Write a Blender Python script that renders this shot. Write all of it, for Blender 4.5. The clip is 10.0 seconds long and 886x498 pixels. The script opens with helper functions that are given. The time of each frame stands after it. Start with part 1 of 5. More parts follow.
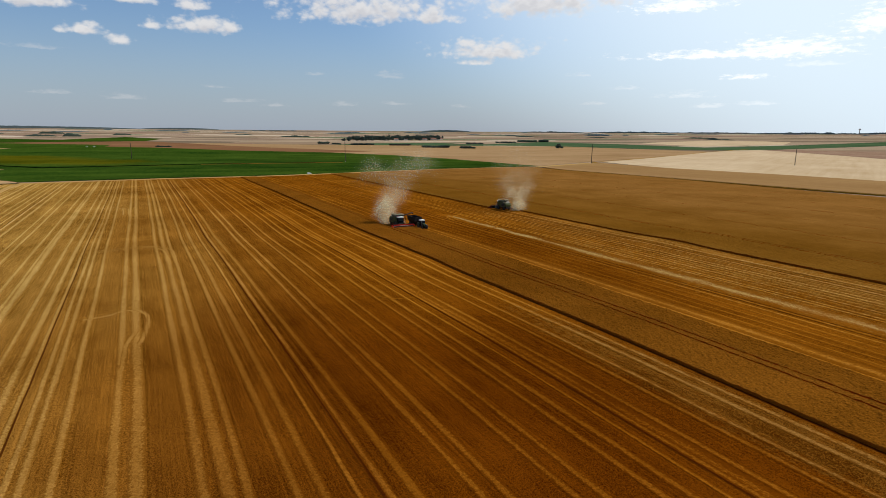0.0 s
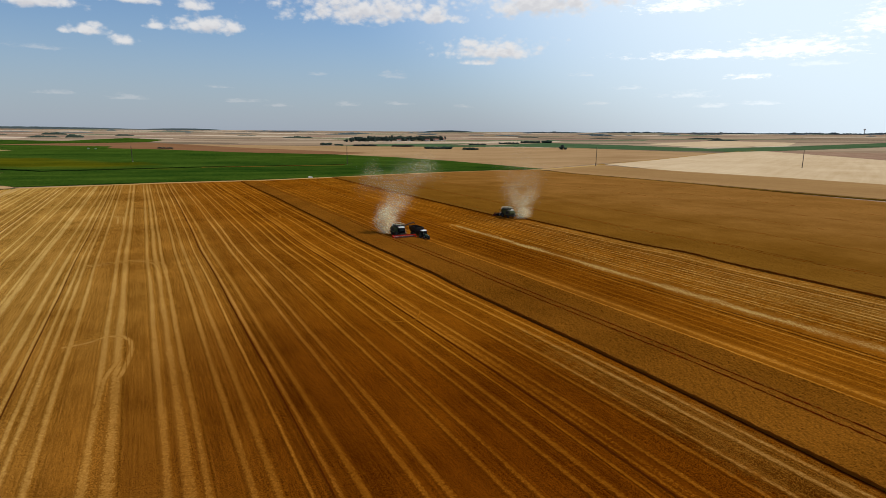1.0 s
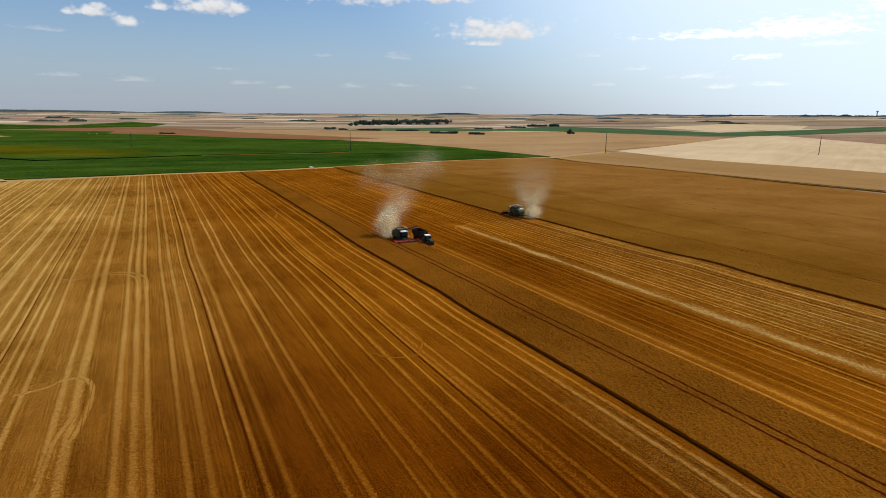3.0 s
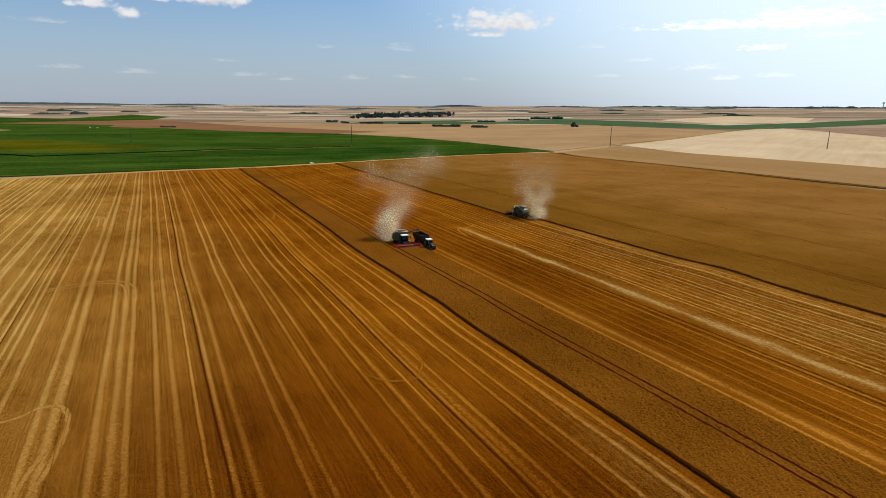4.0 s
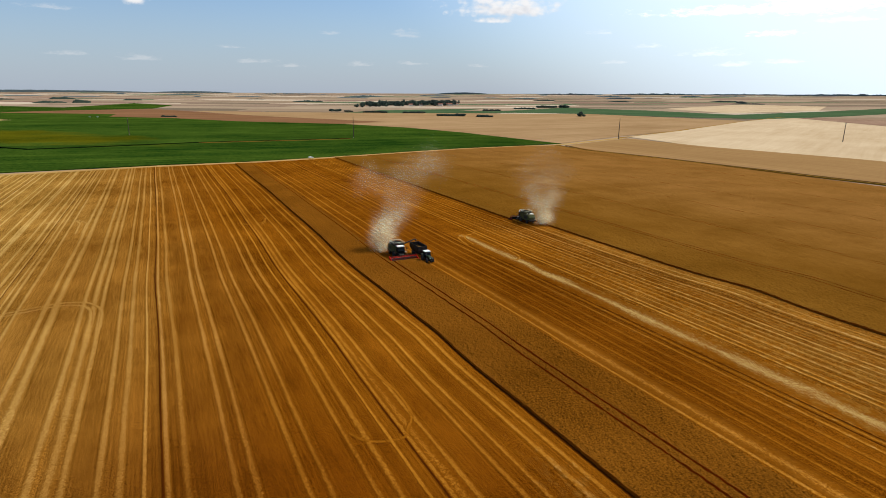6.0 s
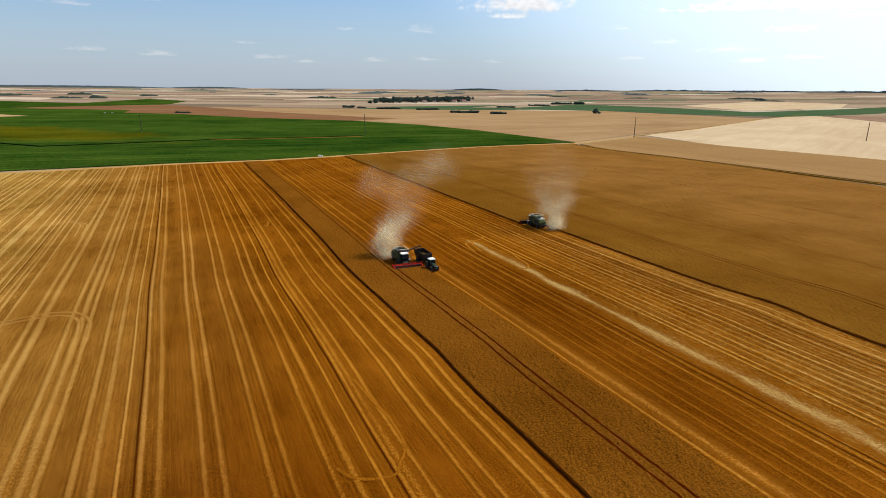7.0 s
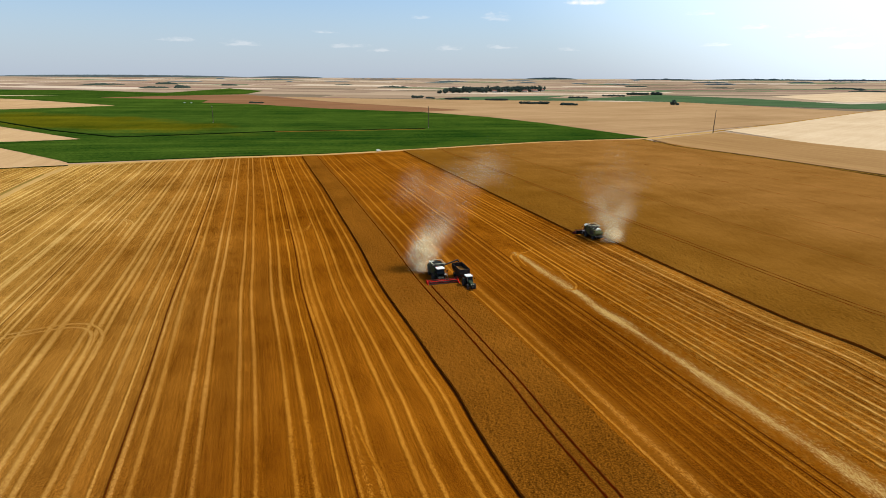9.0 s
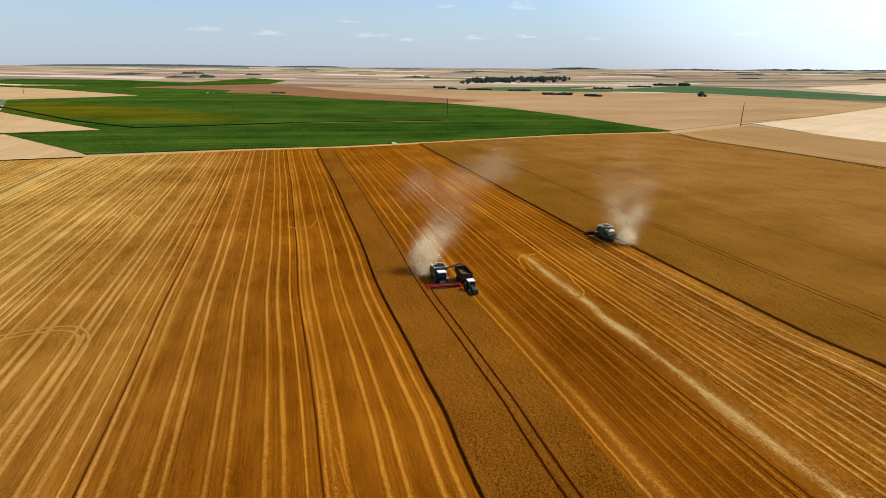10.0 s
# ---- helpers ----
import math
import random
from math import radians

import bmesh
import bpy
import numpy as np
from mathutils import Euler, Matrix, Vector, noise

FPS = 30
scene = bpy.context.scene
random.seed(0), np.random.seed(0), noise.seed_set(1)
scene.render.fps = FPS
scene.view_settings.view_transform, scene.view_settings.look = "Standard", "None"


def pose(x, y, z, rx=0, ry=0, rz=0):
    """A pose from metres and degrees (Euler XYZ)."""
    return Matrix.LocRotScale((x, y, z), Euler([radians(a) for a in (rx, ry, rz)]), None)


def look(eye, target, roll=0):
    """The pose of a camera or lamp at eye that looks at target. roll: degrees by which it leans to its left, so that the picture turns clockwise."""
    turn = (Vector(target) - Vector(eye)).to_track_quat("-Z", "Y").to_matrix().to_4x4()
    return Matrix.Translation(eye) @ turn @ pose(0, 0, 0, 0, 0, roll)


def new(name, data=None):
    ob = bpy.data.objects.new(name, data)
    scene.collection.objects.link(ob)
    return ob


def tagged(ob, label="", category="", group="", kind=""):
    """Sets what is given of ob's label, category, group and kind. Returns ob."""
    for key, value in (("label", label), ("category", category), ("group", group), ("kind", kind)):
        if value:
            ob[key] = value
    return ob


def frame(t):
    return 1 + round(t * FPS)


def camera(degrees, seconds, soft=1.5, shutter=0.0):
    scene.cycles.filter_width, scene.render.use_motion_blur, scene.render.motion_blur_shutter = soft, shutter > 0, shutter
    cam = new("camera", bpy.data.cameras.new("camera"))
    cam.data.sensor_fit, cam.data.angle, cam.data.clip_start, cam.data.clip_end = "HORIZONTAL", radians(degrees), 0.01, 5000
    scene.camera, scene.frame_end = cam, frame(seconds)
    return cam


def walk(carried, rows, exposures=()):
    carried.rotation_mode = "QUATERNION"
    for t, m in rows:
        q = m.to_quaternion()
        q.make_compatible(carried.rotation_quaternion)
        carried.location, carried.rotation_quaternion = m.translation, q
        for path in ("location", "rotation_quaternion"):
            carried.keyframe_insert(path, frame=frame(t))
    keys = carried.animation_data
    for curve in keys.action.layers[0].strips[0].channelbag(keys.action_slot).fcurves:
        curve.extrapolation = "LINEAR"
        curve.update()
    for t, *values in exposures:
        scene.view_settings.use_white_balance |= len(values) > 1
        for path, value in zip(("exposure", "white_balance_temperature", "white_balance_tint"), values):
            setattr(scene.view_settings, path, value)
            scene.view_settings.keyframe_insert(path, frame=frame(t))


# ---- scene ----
cam = camera(72.8, 10.0, soft=0.75)
METRES, EYE, TILT, LEAN, TURN = 82.0, 33.6, -10.8, -0.4, 0.0
ROWS = [
    (0.0, 0.0, 0.0, 0.0, 0.0, 0.0, -0.0),
    (0.5, 0.0002, 0.0421, 0.024, 0.13, -0.0, -0.01),
    (1.0, 0.0011, 0.0843, 0.0483, 0.27, -0.0, -0.02),
    (1.5, 0.0015, 0.1266, 0.0725, 0.4, -0.01, -0.02),
    (2.0, 0.0017, 0.1681, 0.0959, 0.53, -0.61, -0.04),
    (2.5, 0.0017, 0.2105, 0.1189, 0.66, -1.21, -0.04),
    (4.0, 0.0036, 0.3376, 0.1876, 1.06, -2.41, -0.02),
    (4.5, 0.0057, 0.3803, 0.2097, 1.15, -2.76, -0.03),
    (5.0, 0.0095, 0.4243, 0.2308, 1.26, -3.07, -0.04),
    (5.5, 0.0151, 0.4685, 0.251, 1.37, -3.35, -0.05),
    (7.0, 0.048, 0.6018, 0.3049, 2.87, -3.96, -0.47),
    (7.5, 0.0653, 0.6473, 0.3234, 4.26, -4.18, -0.74),
    (8.0, 0.0853, 0.6931, 0.3417, 5.97, -4.4, -1.05),
    (8.5, 0.1072, 0.7381, 0.3601, 7.78, -4.65, -1.39),
    (9.0, 0.1304, 0.7834, 0.3777, 9.47, -5.08, -1.68),
    (9.5, 0.1535, 0.8282, 0.3951, 10.7, -5.59, -1.96),
    (10.0, 0.179, 0.8731, 0.4119, 11.68, -6.07, -2.17),
]
walk(cam, [(t, pose(0, 0, EYE, TILT, LEAN, TURN) @ pose(METRES * x, METRES * y, METRES * z, 90 + pitch, roll, yaw)) for t, x, y, z, yaw, pitch, roll in ROWS],
     [(0.0, -0.28), (3.0, -0.17), (6.5, 0.03), (10.0, 0.26)])

# ---- daylight: afternoon sun from the side, scattered fair-weather clouds ----
SUN_AZ, SUN_EL = 62.0, 46.0
scene.view_settings.exposure = 0.0
SKY = 0.115
CLOUD = 0.97

sun = new("sun", bpy.data.lights.new("sun", "SUN"))
sun.data.energy, sun.data.angle, sun.data.color = 4.8, radians(0.53), (1.0, 0.93, 0.82)
sun.matrix_world = look((math.sin(radians(SUN_AZ)) * math.cos(radians(SUN_EL)) * 500, math.cos(radians(SUN_AZ)) * math.cos(radians(SUN_EL)) * 500, math.sin(radians(SUN_EL)) * 500), (0, 0, 0))


class Net:
    """Short hand for wiring a node tree."""

    def __init__(self, tree):
        self.t = tree

    def add(self, kind, **kw):
        n = self.t.nodes.new(kind)
        for k, v in kw.items():
            if k == "operation":
                n.operation = v
            elif k == "data_type":
                n.data_type = v
            elif k == "blend_type":
                n.blend_type = v
        return n

    def put(self, sock, v):
        if isinstance(v, bpy.types.NodeSocket):
            self.t.links.new(v, sock)
        else:
            sock.default_value = v

    def math(self, op, a, b=0.0, c=None, clamp=False):
        n = self.add("ShaderNodeMath", operation=op)
        n.use_clamp = clamp
        self.put(n.inputs[0], a)
        self.put(n.inputs[1], b)
        if c is not None:
            self.put(n.inputs[2], c)
        return n.outputs[0]

    def mix(self, f, a, b, blend="MIX"):
        n = self.add("ShaderNodeMix", data_type="RGBA", blend_type=blend)
        n.clamp_factor = True
        self.put(n.inputs[0], f)
        self.put(n.inputs[6], a)
        self.put(n.inputs[7], b)
        return n.outputs[2]

    def noise(self, vec, scale, detail=3.0, rough=0.55):
        n = self.add("ShaderNodeTexNoise")
        self.put(n.inputs["Vector"], vec)
        self.put(n.inputs["Scale"], scale)
        self.put(n.inputs["Detail"], detail)
        self.put(n.inputs["Roughness"], rough)
        return n.outputs["Fac"]

    def mapped(self, vec, rz=0.0, scale=(1, 1, 1), loc=(0, 0, 0)):
        n = self.add("ShaderNodeMapping")
        self.put(n.inputs["Vector"], vec)
        n.inputs["Rotation"].default_value = (0, 0, rz)
        n.inputs["Scale"].default_value = scale
        n.inputs["Location"].default_value = loc
        return n.outputs[0]

    def ramp(self, f, lo, hi):
        n = self.add("ShaderNodeMapRange")
        n.interpolation_type = "SMOOTHSTEP"
        self.put(n.inputs[0], f)
        self.put(n.inputs[1], lo)
        self.put(n.inputs[2], hi)
        return n.outputs[0]


def rgb(r, g, b):
    return (r, g, b, 1.0)


# cumulus of the day: azimuth, height, half width, half height, in degrees
BIG = [(-6.9, 11.3, 8.6, 2.0), (-0.8, 10.6, 3.2, 1.0), (8.8, 11.9, 8.2, 2.0), (4.4, 7.7, 5.6, 1.15), (3.2, 6.5, 2.2, 0.4), (-20.6, 9.1, 3.6, 1.0), (-24.8, 8.7, 1.0, 0.5),
       (-29.8, 8.0, 2.0, 0.65), (-27.4, 7.4, 1.2, 0.62), (-33.2, 10.0, 3.2, 1.0), (-26.6, 10.6, 3.8, 0.6), (-21.8, 10.5, 2.3, 0.7)]
PALE = [(23.2, 6.8, 7.8, 0.55), (28.6, 7.1, 5.2, 1.2), (25.9, 4.9, 2.2, 0.35), (34.3, 8.8, 2.2, 1.6), (20.2, 10.8, 4.5, 0.8)]
FAINT = [(-4.9, 5.35, 1.3, 0.5), (-32.3, 3.08, 1.6, 0.22), (-27.3, 2.9, 1.7, 0.34), (-18.2, 2.82, 1.8, 0.24), (-15.1, 2.5, 1.2, 0.2), (-9.1, 2.72, 1.3, 0.34), (-4.4, 2.8, 1.5, 0.22),
         (-11.8, 5.28, 1.0, 0.2), (-20.4, 3.95, 1.4, 0.16), (1.9, 2.6, 1.2, 0.22), (12.3, 5.35, 1.2, 0.26), (16.3, 4.15, 1.4, 0.22), (21.2, 3.55, 2.4, 0.42), (13.7, 2.85, 1.4, 0.2),
         (23.3, 2.6, 1.6, 0.26), (26.9, 2.75, 2.0, 0.26), (-33.1, 6.4, 2.2, 0.25), (30.6, 5.7, 2.4, 0.3)]

world = bpy.data.worlds.new("sky")
scene.world = world
world.use_nodes = True
w = Net(world.node_tree)
world.node_tree.nodes.clear()
sky = w.add("ShaderNodeTexSky")
sky.sky_type, sky.sun_disc = "NISHITA", False
sky.sun_elevation, sky.sun_rotation = radians(SUN_EL), radians(SUN_AZ)
sky.air_density, sky.dust_density, sky.ozone_density = 1.0, 0.7, 2.5
way = w.add("ShaderNodeTexCoord").outputs["Generated"]
sep = w.add("ShaderNodeSeparateXYZ")
w.put(sep.inputs[0], way)
az = w.math("MULTIPLY", w.math("ARCTAN2", sep.outputs[0], sep.outputs[1]), 57.2958)
el = w.math("MULTIPLY", w.math("ARCSINE", sep.outputs[2]), 57.2958)
flat = w.add("ShaderNodeCombineXYZ")
w.put(flat.inputs[0], az)
w.put(flat.inputs[1], w.math("MULTIPLY", el, 1.5))
LOOK_UP = 0.5       # degrees


def cloud_noise(lift):
    """Large and small billows of the air, at a place lift degrees higher up."""
    at_ = w.mapped(flat.outputs[0], 0, (1, 1, 1), (0, lift * 1.5, 0))
    air = w.math("ADD", w.math("MULTIPLY", w.math("SUBTRACT", w.noise(at_, 0.45, 2.0, 0.5), 0.5), 1.1), w.math("MULTIPLY", w.math("SUBTRACT", w.noise(at_, 1.7, 6.0, 0.55), 0.5), 1.0))
    for size, much in ((0.75, 0.75), (1.9, 0.4)):
        heads = w.add("ShaderNodeTexVoronoi")
        heads.feature = "SMOOTH_F1"
        heads.inputs["Smoothness"].default_value = 0.25
        w.put(heads.inputs["Vector"], at_)
        heads.inputs["Scale"].default_value = size
        air = w.math("ADD", air, w.math("MULTIPLY", w.math("SUBTRACT", 0.42, heads.outputs["Distance"]), much))
    return air


def cover(rows, lift=0.0):
    """The largest of the clouds' bodies over a place of the sky; 1 in the middle, 0 at the rim."""
    most = None
    for a, e, half, tall in rows:
        dx = w.math("MULTIPLY", w.math("SUBTRACT", az, a), 1 / half)
        dy = w.math("MULTIPLY", w.math("SUBTRACT", el, e - 0.35 * tall - lift), 1 / tall)
        dy = w.math("MAXIMUM", w.math("MULTIPLY", dy, 0.85), w.math("MULTIPLY", dy, -2.0))
        body = w.math("SUBTRACT", 1.12, w.math("SQRT", w.math("ADD", w.math("MULTIPLY", dx, dx), w.math("MULTIPLY", dy, dy))))
        most = body if most is None else w.math("MAXIMUM", most, body)
    return w.math("MAXIMUM", most, -1.5)


curls = w.noise(w.mapped(flat.outputs[0], 0, (0.7, 1.5, 1), (7, 3, 0)), 1.5, 7.0, 0.66)
big, pale = cover(BIG), cover(PALE)
thick = w.math("MULTIPLY", w.ramp(w.math("ADD", big, cloud_noise(0.0)), -0.05, 0.85), 0.88)
curl = w.math("ADD", w.math("MULTIPLY", w.math("SUBTRACT", curls, 0.5), 3.0), w.math("MULTIPLY", cloud_noise(0.0), 0.5))
thin = w.math("MULTIPLY", w.ramp(w.math("ADD", pale, curl), 0.05, 0.9), 0.72)
wisp = w.math("MULTIPLY", w.ramp(w.math("ADD", cover(FAINT), curl), 0.0, 1.1), 0.3)
thin = w.math("MAXIMUM", thin, wisp)
mask = w.math("MAXIMUM", thick, thin)
# undersides are greyer: there is more cloud above them
above = w.ramp(w.math("ADD", cover(BIG, LOOK_UP), cloud_noise(LOOK_UP)), 0.2, 1.1)
tone = w.mix(w.math("MULTIPLY", above, 0.8), rgb(CLOUD, CLOUD * 0.98, CLOUD * 0.97), rgb(CLOUD * 0.78, CLOUD * 0.765, CLOUD * 0.785))
scaled = w.add("ShaderNodeVectorMath", operation="SCALE")
w.put(scaled.inputs[0], w.mix(1.0, sky.outputs[0], rgb(0.88, 0.99, 1.12), "MULTIPLY"))
scaled.inputs["Scale"].default_value = SKY
# milky air near the horizon, and the white glare round the sun
toward = w.add("ShaderNodeVectorMath", operation="DOT_PRODUCT")
w.put(toward.inputs[0], way)
toward.inputs[1].default_value = (math.sin(radians(SUN_AZ)) * math.cos(radians(SUN_EL)), math.cos(radians(SUN_AZ)) * math.cos(radians(SUN_EL)), math.sin(radians(SUN_EL)))
glare = w.ramp(toward.outputs["Value"], 0.33, 0.72)
milky = w.mix(w.math("MULTIPLY", w.ramp(el, 10.5, -1.0), 0.80), scaled.outputs[0], rgb(0.415, 0.482, 0.60))
milky = w.mix(w.math("MULTIPLY", glare, 0.95), milky, rgb(0.97, 1.13, 1.26))
back = w.add("ShaderNodeBackground")
# the thin clouds near the sun are brighter
fair = w.mix(w.ramp(toward.outputs["Value"], 0.42, 0.62), rgb(0.86, 0.85, 0.86), rgb(1.42, 1.42, 1.40))
fair = w.mix(w.ramp(w.math("SUBTRACT", thin, thick), -0.05, 0.05), tone, fair)
w.put(back.inputs[0], w.mix(mask, milky, fair))
w.put(w.add("ShaderNodeOutputWorld").inputs[0], back.outputs[0])

# ---- materials ----
ALBEDO = 0.77
ROW_TURN = radians(-26.65)      # the drill rows run 26.65 degrees left of +y


def material(name, spec=0.02):
    m = bpy.data.materials.new(name)
    m.use_nodes = True
    n = Net(m.node_tree)
    b = m.node_tree.nodes["Principled BSDF"]
    b.inputs["Specular IOR Level"].default_value = spec
    return m, n, b


def broad_tones(n, rows, colour):
    """Broad, uneven areas of the field that are darker and redder, and others that are paler."""
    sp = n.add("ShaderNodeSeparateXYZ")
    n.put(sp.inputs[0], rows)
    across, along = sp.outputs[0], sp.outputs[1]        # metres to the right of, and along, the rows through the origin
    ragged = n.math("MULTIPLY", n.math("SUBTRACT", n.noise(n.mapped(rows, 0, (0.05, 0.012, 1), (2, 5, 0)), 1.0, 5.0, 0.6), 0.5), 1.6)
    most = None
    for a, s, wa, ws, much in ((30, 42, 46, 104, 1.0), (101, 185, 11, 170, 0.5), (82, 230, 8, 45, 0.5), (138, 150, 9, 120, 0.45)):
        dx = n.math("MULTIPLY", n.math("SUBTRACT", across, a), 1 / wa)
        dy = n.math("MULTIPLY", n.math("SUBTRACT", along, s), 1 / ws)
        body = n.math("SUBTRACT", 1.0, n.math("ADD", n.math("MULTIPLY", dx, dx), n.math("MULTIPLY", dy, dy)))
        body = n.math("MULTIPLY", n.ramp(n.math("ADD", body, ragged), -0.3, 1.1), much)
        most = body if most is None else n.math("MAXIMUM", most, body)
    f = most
    # and the paler part of the field
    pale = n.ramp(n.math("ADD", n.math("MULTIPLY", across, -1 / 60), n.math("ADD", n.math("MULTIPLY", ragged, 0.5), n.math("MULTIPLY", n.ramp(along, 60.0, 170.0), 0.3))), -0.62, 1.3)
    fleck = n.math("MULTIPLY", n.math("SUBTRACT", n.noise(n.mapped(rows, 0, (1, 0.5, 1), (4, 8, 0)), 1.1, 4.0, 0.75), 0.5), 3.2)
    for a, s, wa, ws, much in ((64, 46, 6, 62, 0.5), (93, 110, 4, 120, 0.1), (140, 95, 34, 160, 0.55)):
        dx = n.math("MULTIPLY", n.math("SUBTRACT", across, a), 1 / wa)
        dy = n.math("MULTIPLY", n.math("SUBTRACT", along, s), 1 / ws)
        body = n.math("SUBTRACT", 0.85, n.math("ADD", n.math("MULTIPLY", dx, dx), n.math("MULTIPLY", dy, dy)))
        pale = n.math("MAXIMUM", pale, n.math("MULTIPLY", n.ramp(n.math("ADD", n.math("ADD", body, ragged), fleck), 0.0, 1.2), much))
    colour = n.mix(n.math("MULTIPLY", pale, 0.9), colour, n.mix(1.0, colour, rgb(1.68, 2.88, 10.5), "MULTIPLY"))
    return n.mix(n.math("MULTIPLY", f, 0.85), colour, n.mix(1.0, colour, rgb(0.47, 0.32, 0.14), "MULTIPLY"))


def field_mat(name, dark, light, patch=0.02, row=0.35, speck=0.5, fine=3.0, bump=0.3, turn=ROW_TURN, rough=0.9, row_pitch=1.6, blotch=0.0, bare=False, far_haze=None, yellowed=False):
    """Ground cover in drilled rows: broad patches, streaks along the rows and a fine grain."""
    m, n, b = material(name, 0.0)
    here = n.add("ShaderNodeTexCoord").outputs["Object"]
    rows = n.mapped(here, turn)
    broad = n.noise(rows, patch, 4.0, 0.6)
    streak = n.noise(n.mapped(rows, 0, (row_pitch, row_pitch * 0.025, 1)), 1.0, 4.0, 0.7)
    wide = n.noise(n.mapped(rows, 0, (0.2, 0.007, 1), (3, 1, 0)) if row_pitch > 1 else n.mapped(rows, 0, (row_pitch * 0.12, row_pitch * 0.004, 1), (3, 1, 0)), 1.0, 3.0, 0.6)
    grain = n.noise(here, fine, 3.0, 0.75)
    f = n.math("ADD", 0.5, n.math("MULTIPLY", n.math("SUBTRACT", broad, 0.5), 1.1))
    f = n.math("ADD", f, n.math("MULTIPLY", n.math("SUBTRACT", streak, 0.5), row * 1.6))
    f = n.math("ADD", f, n.math("MULTIPLY", n.math("SUBTRACT", wide, 0.5), row * 1.6))
    if blotch:
        f = n.math("ADD", f, n.math("MULTIPLY", n.math("SUBTRACT", n.noise(n.mapped(rows, 0, (0.16, 0.07, 1), (9, 4, 0)), 1.0, 5.0, 0.65), 0.5), blotch * 1.8))
    f = n.math("ADD", f, n.math("MULTIPLY", n.math("SUBTRACT", grain, 0.5), speck * 1.6), clamp=True)
    colour = n.mix(f, rgb(*(c * ALBEDO for c in dark)), rgb(*(c * ALBEDO for c in light)))
    # bare: with the broad darker and paler areas
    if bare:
        colour = broad_tones(n, rows, colour)
    if far_haze:        # haze and flat viewing angle put into the colour: paler farther off
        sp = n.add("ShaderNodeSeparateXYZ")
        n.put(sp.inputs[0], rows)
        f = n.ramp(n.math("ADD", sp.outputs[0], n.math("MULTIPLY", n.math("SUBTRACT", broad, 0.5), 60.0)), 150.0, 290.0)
        colour = n.mix(f, colour, n.mix(1.0, colour, rgb(*far_haze), "MULTIPLY"))
    if yellowed:        # a part of the crop has turned olive, fading out into the rest
        sp = n.add("ShaderNodeSeparateXYZ")
        n.put(sp.inputs[0], n.mapped(here, radians(21.0)))
        dx = n.math("MULTIPLY", n.math("SUBTRACT", sp.outputs[0], -756.0), 1 / 285)
        dy = n.math("MULTIPLY", n.math("SUBTRACT", sp.outputs[1], 470.0), 1 / 88)
        body = n.math("SUBTRACT", 1.0, n.math("ADD", n.math("MULTIPLY", dx, dx), n.math("MULTIPLY", dy, dy)))
        ragged = n.math("MULTIPLY", n.math("SUBTRACT", n.noise(here, 0.012, 5.0, 0.65), 0.5), 2.2)
        colour = n.mix(n.ramp(n.math("ADD", body, ragged), 0.0, 0.75), colour, n.mix(f, rgb(0.03, 0.036, 0.0015), rgb(0.088, 0.077, 0.004)))
    n.put(b.inputs["Base Color"], colour)
    b.inputs["Roughness"].default_value = rough
    if bump:
        bm_ = n.add("ShaderNodeBump")
        bm_.inputs["Strength"].default_value = bump
        bm_.inputs["Distance"].default_value = 0.12
        n.put(bm_.inputs["Height"], n.math("ADD", grain, n.math("MULTIPLY", streak, 0.7)))
        n.put(b.inputs["Normal"], bm_.outputs[0])
    return m


def paint(name, colour, rough=0.4, metal=0.0, dirt=0.35, dust=(0.30, 0.22, 0.13), spec=0.22):
    """Machine paint with field dust on it."""
    m, n, b = material(name, spec)
    here = n.add("ShaderNodeTexCoord").outputs["Object"]
    f = n.ramp(n.noise(here, 1.3, 5.0, 0.65), 0.42, 0.75)
    n.put(b.inputs["Base Color"], n.mix(n.math("MULTIPLY", f, dirt), rgb(*colour), rgb(*dust)))
    n.put(b.inputs["Roughness"], n.math("ADD", rough, n.math("MULTIPLY", f, 0.3)))
    b.inputs["Metallic"].default_value = metal
    return m


STUBBLE_DARK, STUBBLE_LIGHT = (0.073, 0.0175, 0.0003), (0.285, 0.094, 0.0058)
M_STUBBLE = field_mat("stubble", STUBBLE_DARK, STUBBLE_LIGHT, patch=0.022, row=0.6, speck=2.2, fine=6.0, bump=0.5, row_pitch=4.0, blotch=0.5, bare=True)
M_WHEAT = field_mat("ripe_wheat", (0.066, 0.0205, 0.001), (0.245, 0.088, 0.009), patch=0.03, row=0.15, speck=1.7, fine=3.4, bump=0.8)
M_WHEAT_BLOCK = field_mat("ripe_wheat_block", (0.095, 0.036, 0.003), (0.215, 0.093, 0.012), patch=0.03, row=0.2, speck=1.2, fine=3.0, bump=0.8, far_haze=(1.42, 1.54, 2.9))
M_WHEAT_SIDE = field_mat("wheat_stalks", (0.28, 0.06, 0.003), (0.45, 0.12, 0.008), patch=0.3, row=0.1, speck=0.8, fine=6.0, bump=0.5)
M_STRAW_FIELD = field_mat("straw_field", (0.36, 0.22, 0.10), (0.50, 0.335, 0.175), patch=0.012, row=0.75, speck=0.55, fine=0.6, bump=0, row_pitch=0.15)
M_PALE_FIELD = field_mat("pale_field", (0.46, 0.325, 0.185), (0.62, 0.475, 0.31), patch=0.012, row=0.75, speck=0.55, fine=0.6, bump=0, row_pitch=0.15, turn=radians(35))
# tan with blue added for the distance haze over this field
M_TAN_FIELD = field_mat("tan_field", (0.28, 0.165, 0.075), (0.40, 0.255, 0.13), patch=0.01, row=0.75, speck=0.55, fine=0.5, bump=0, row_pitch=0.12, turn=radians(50))
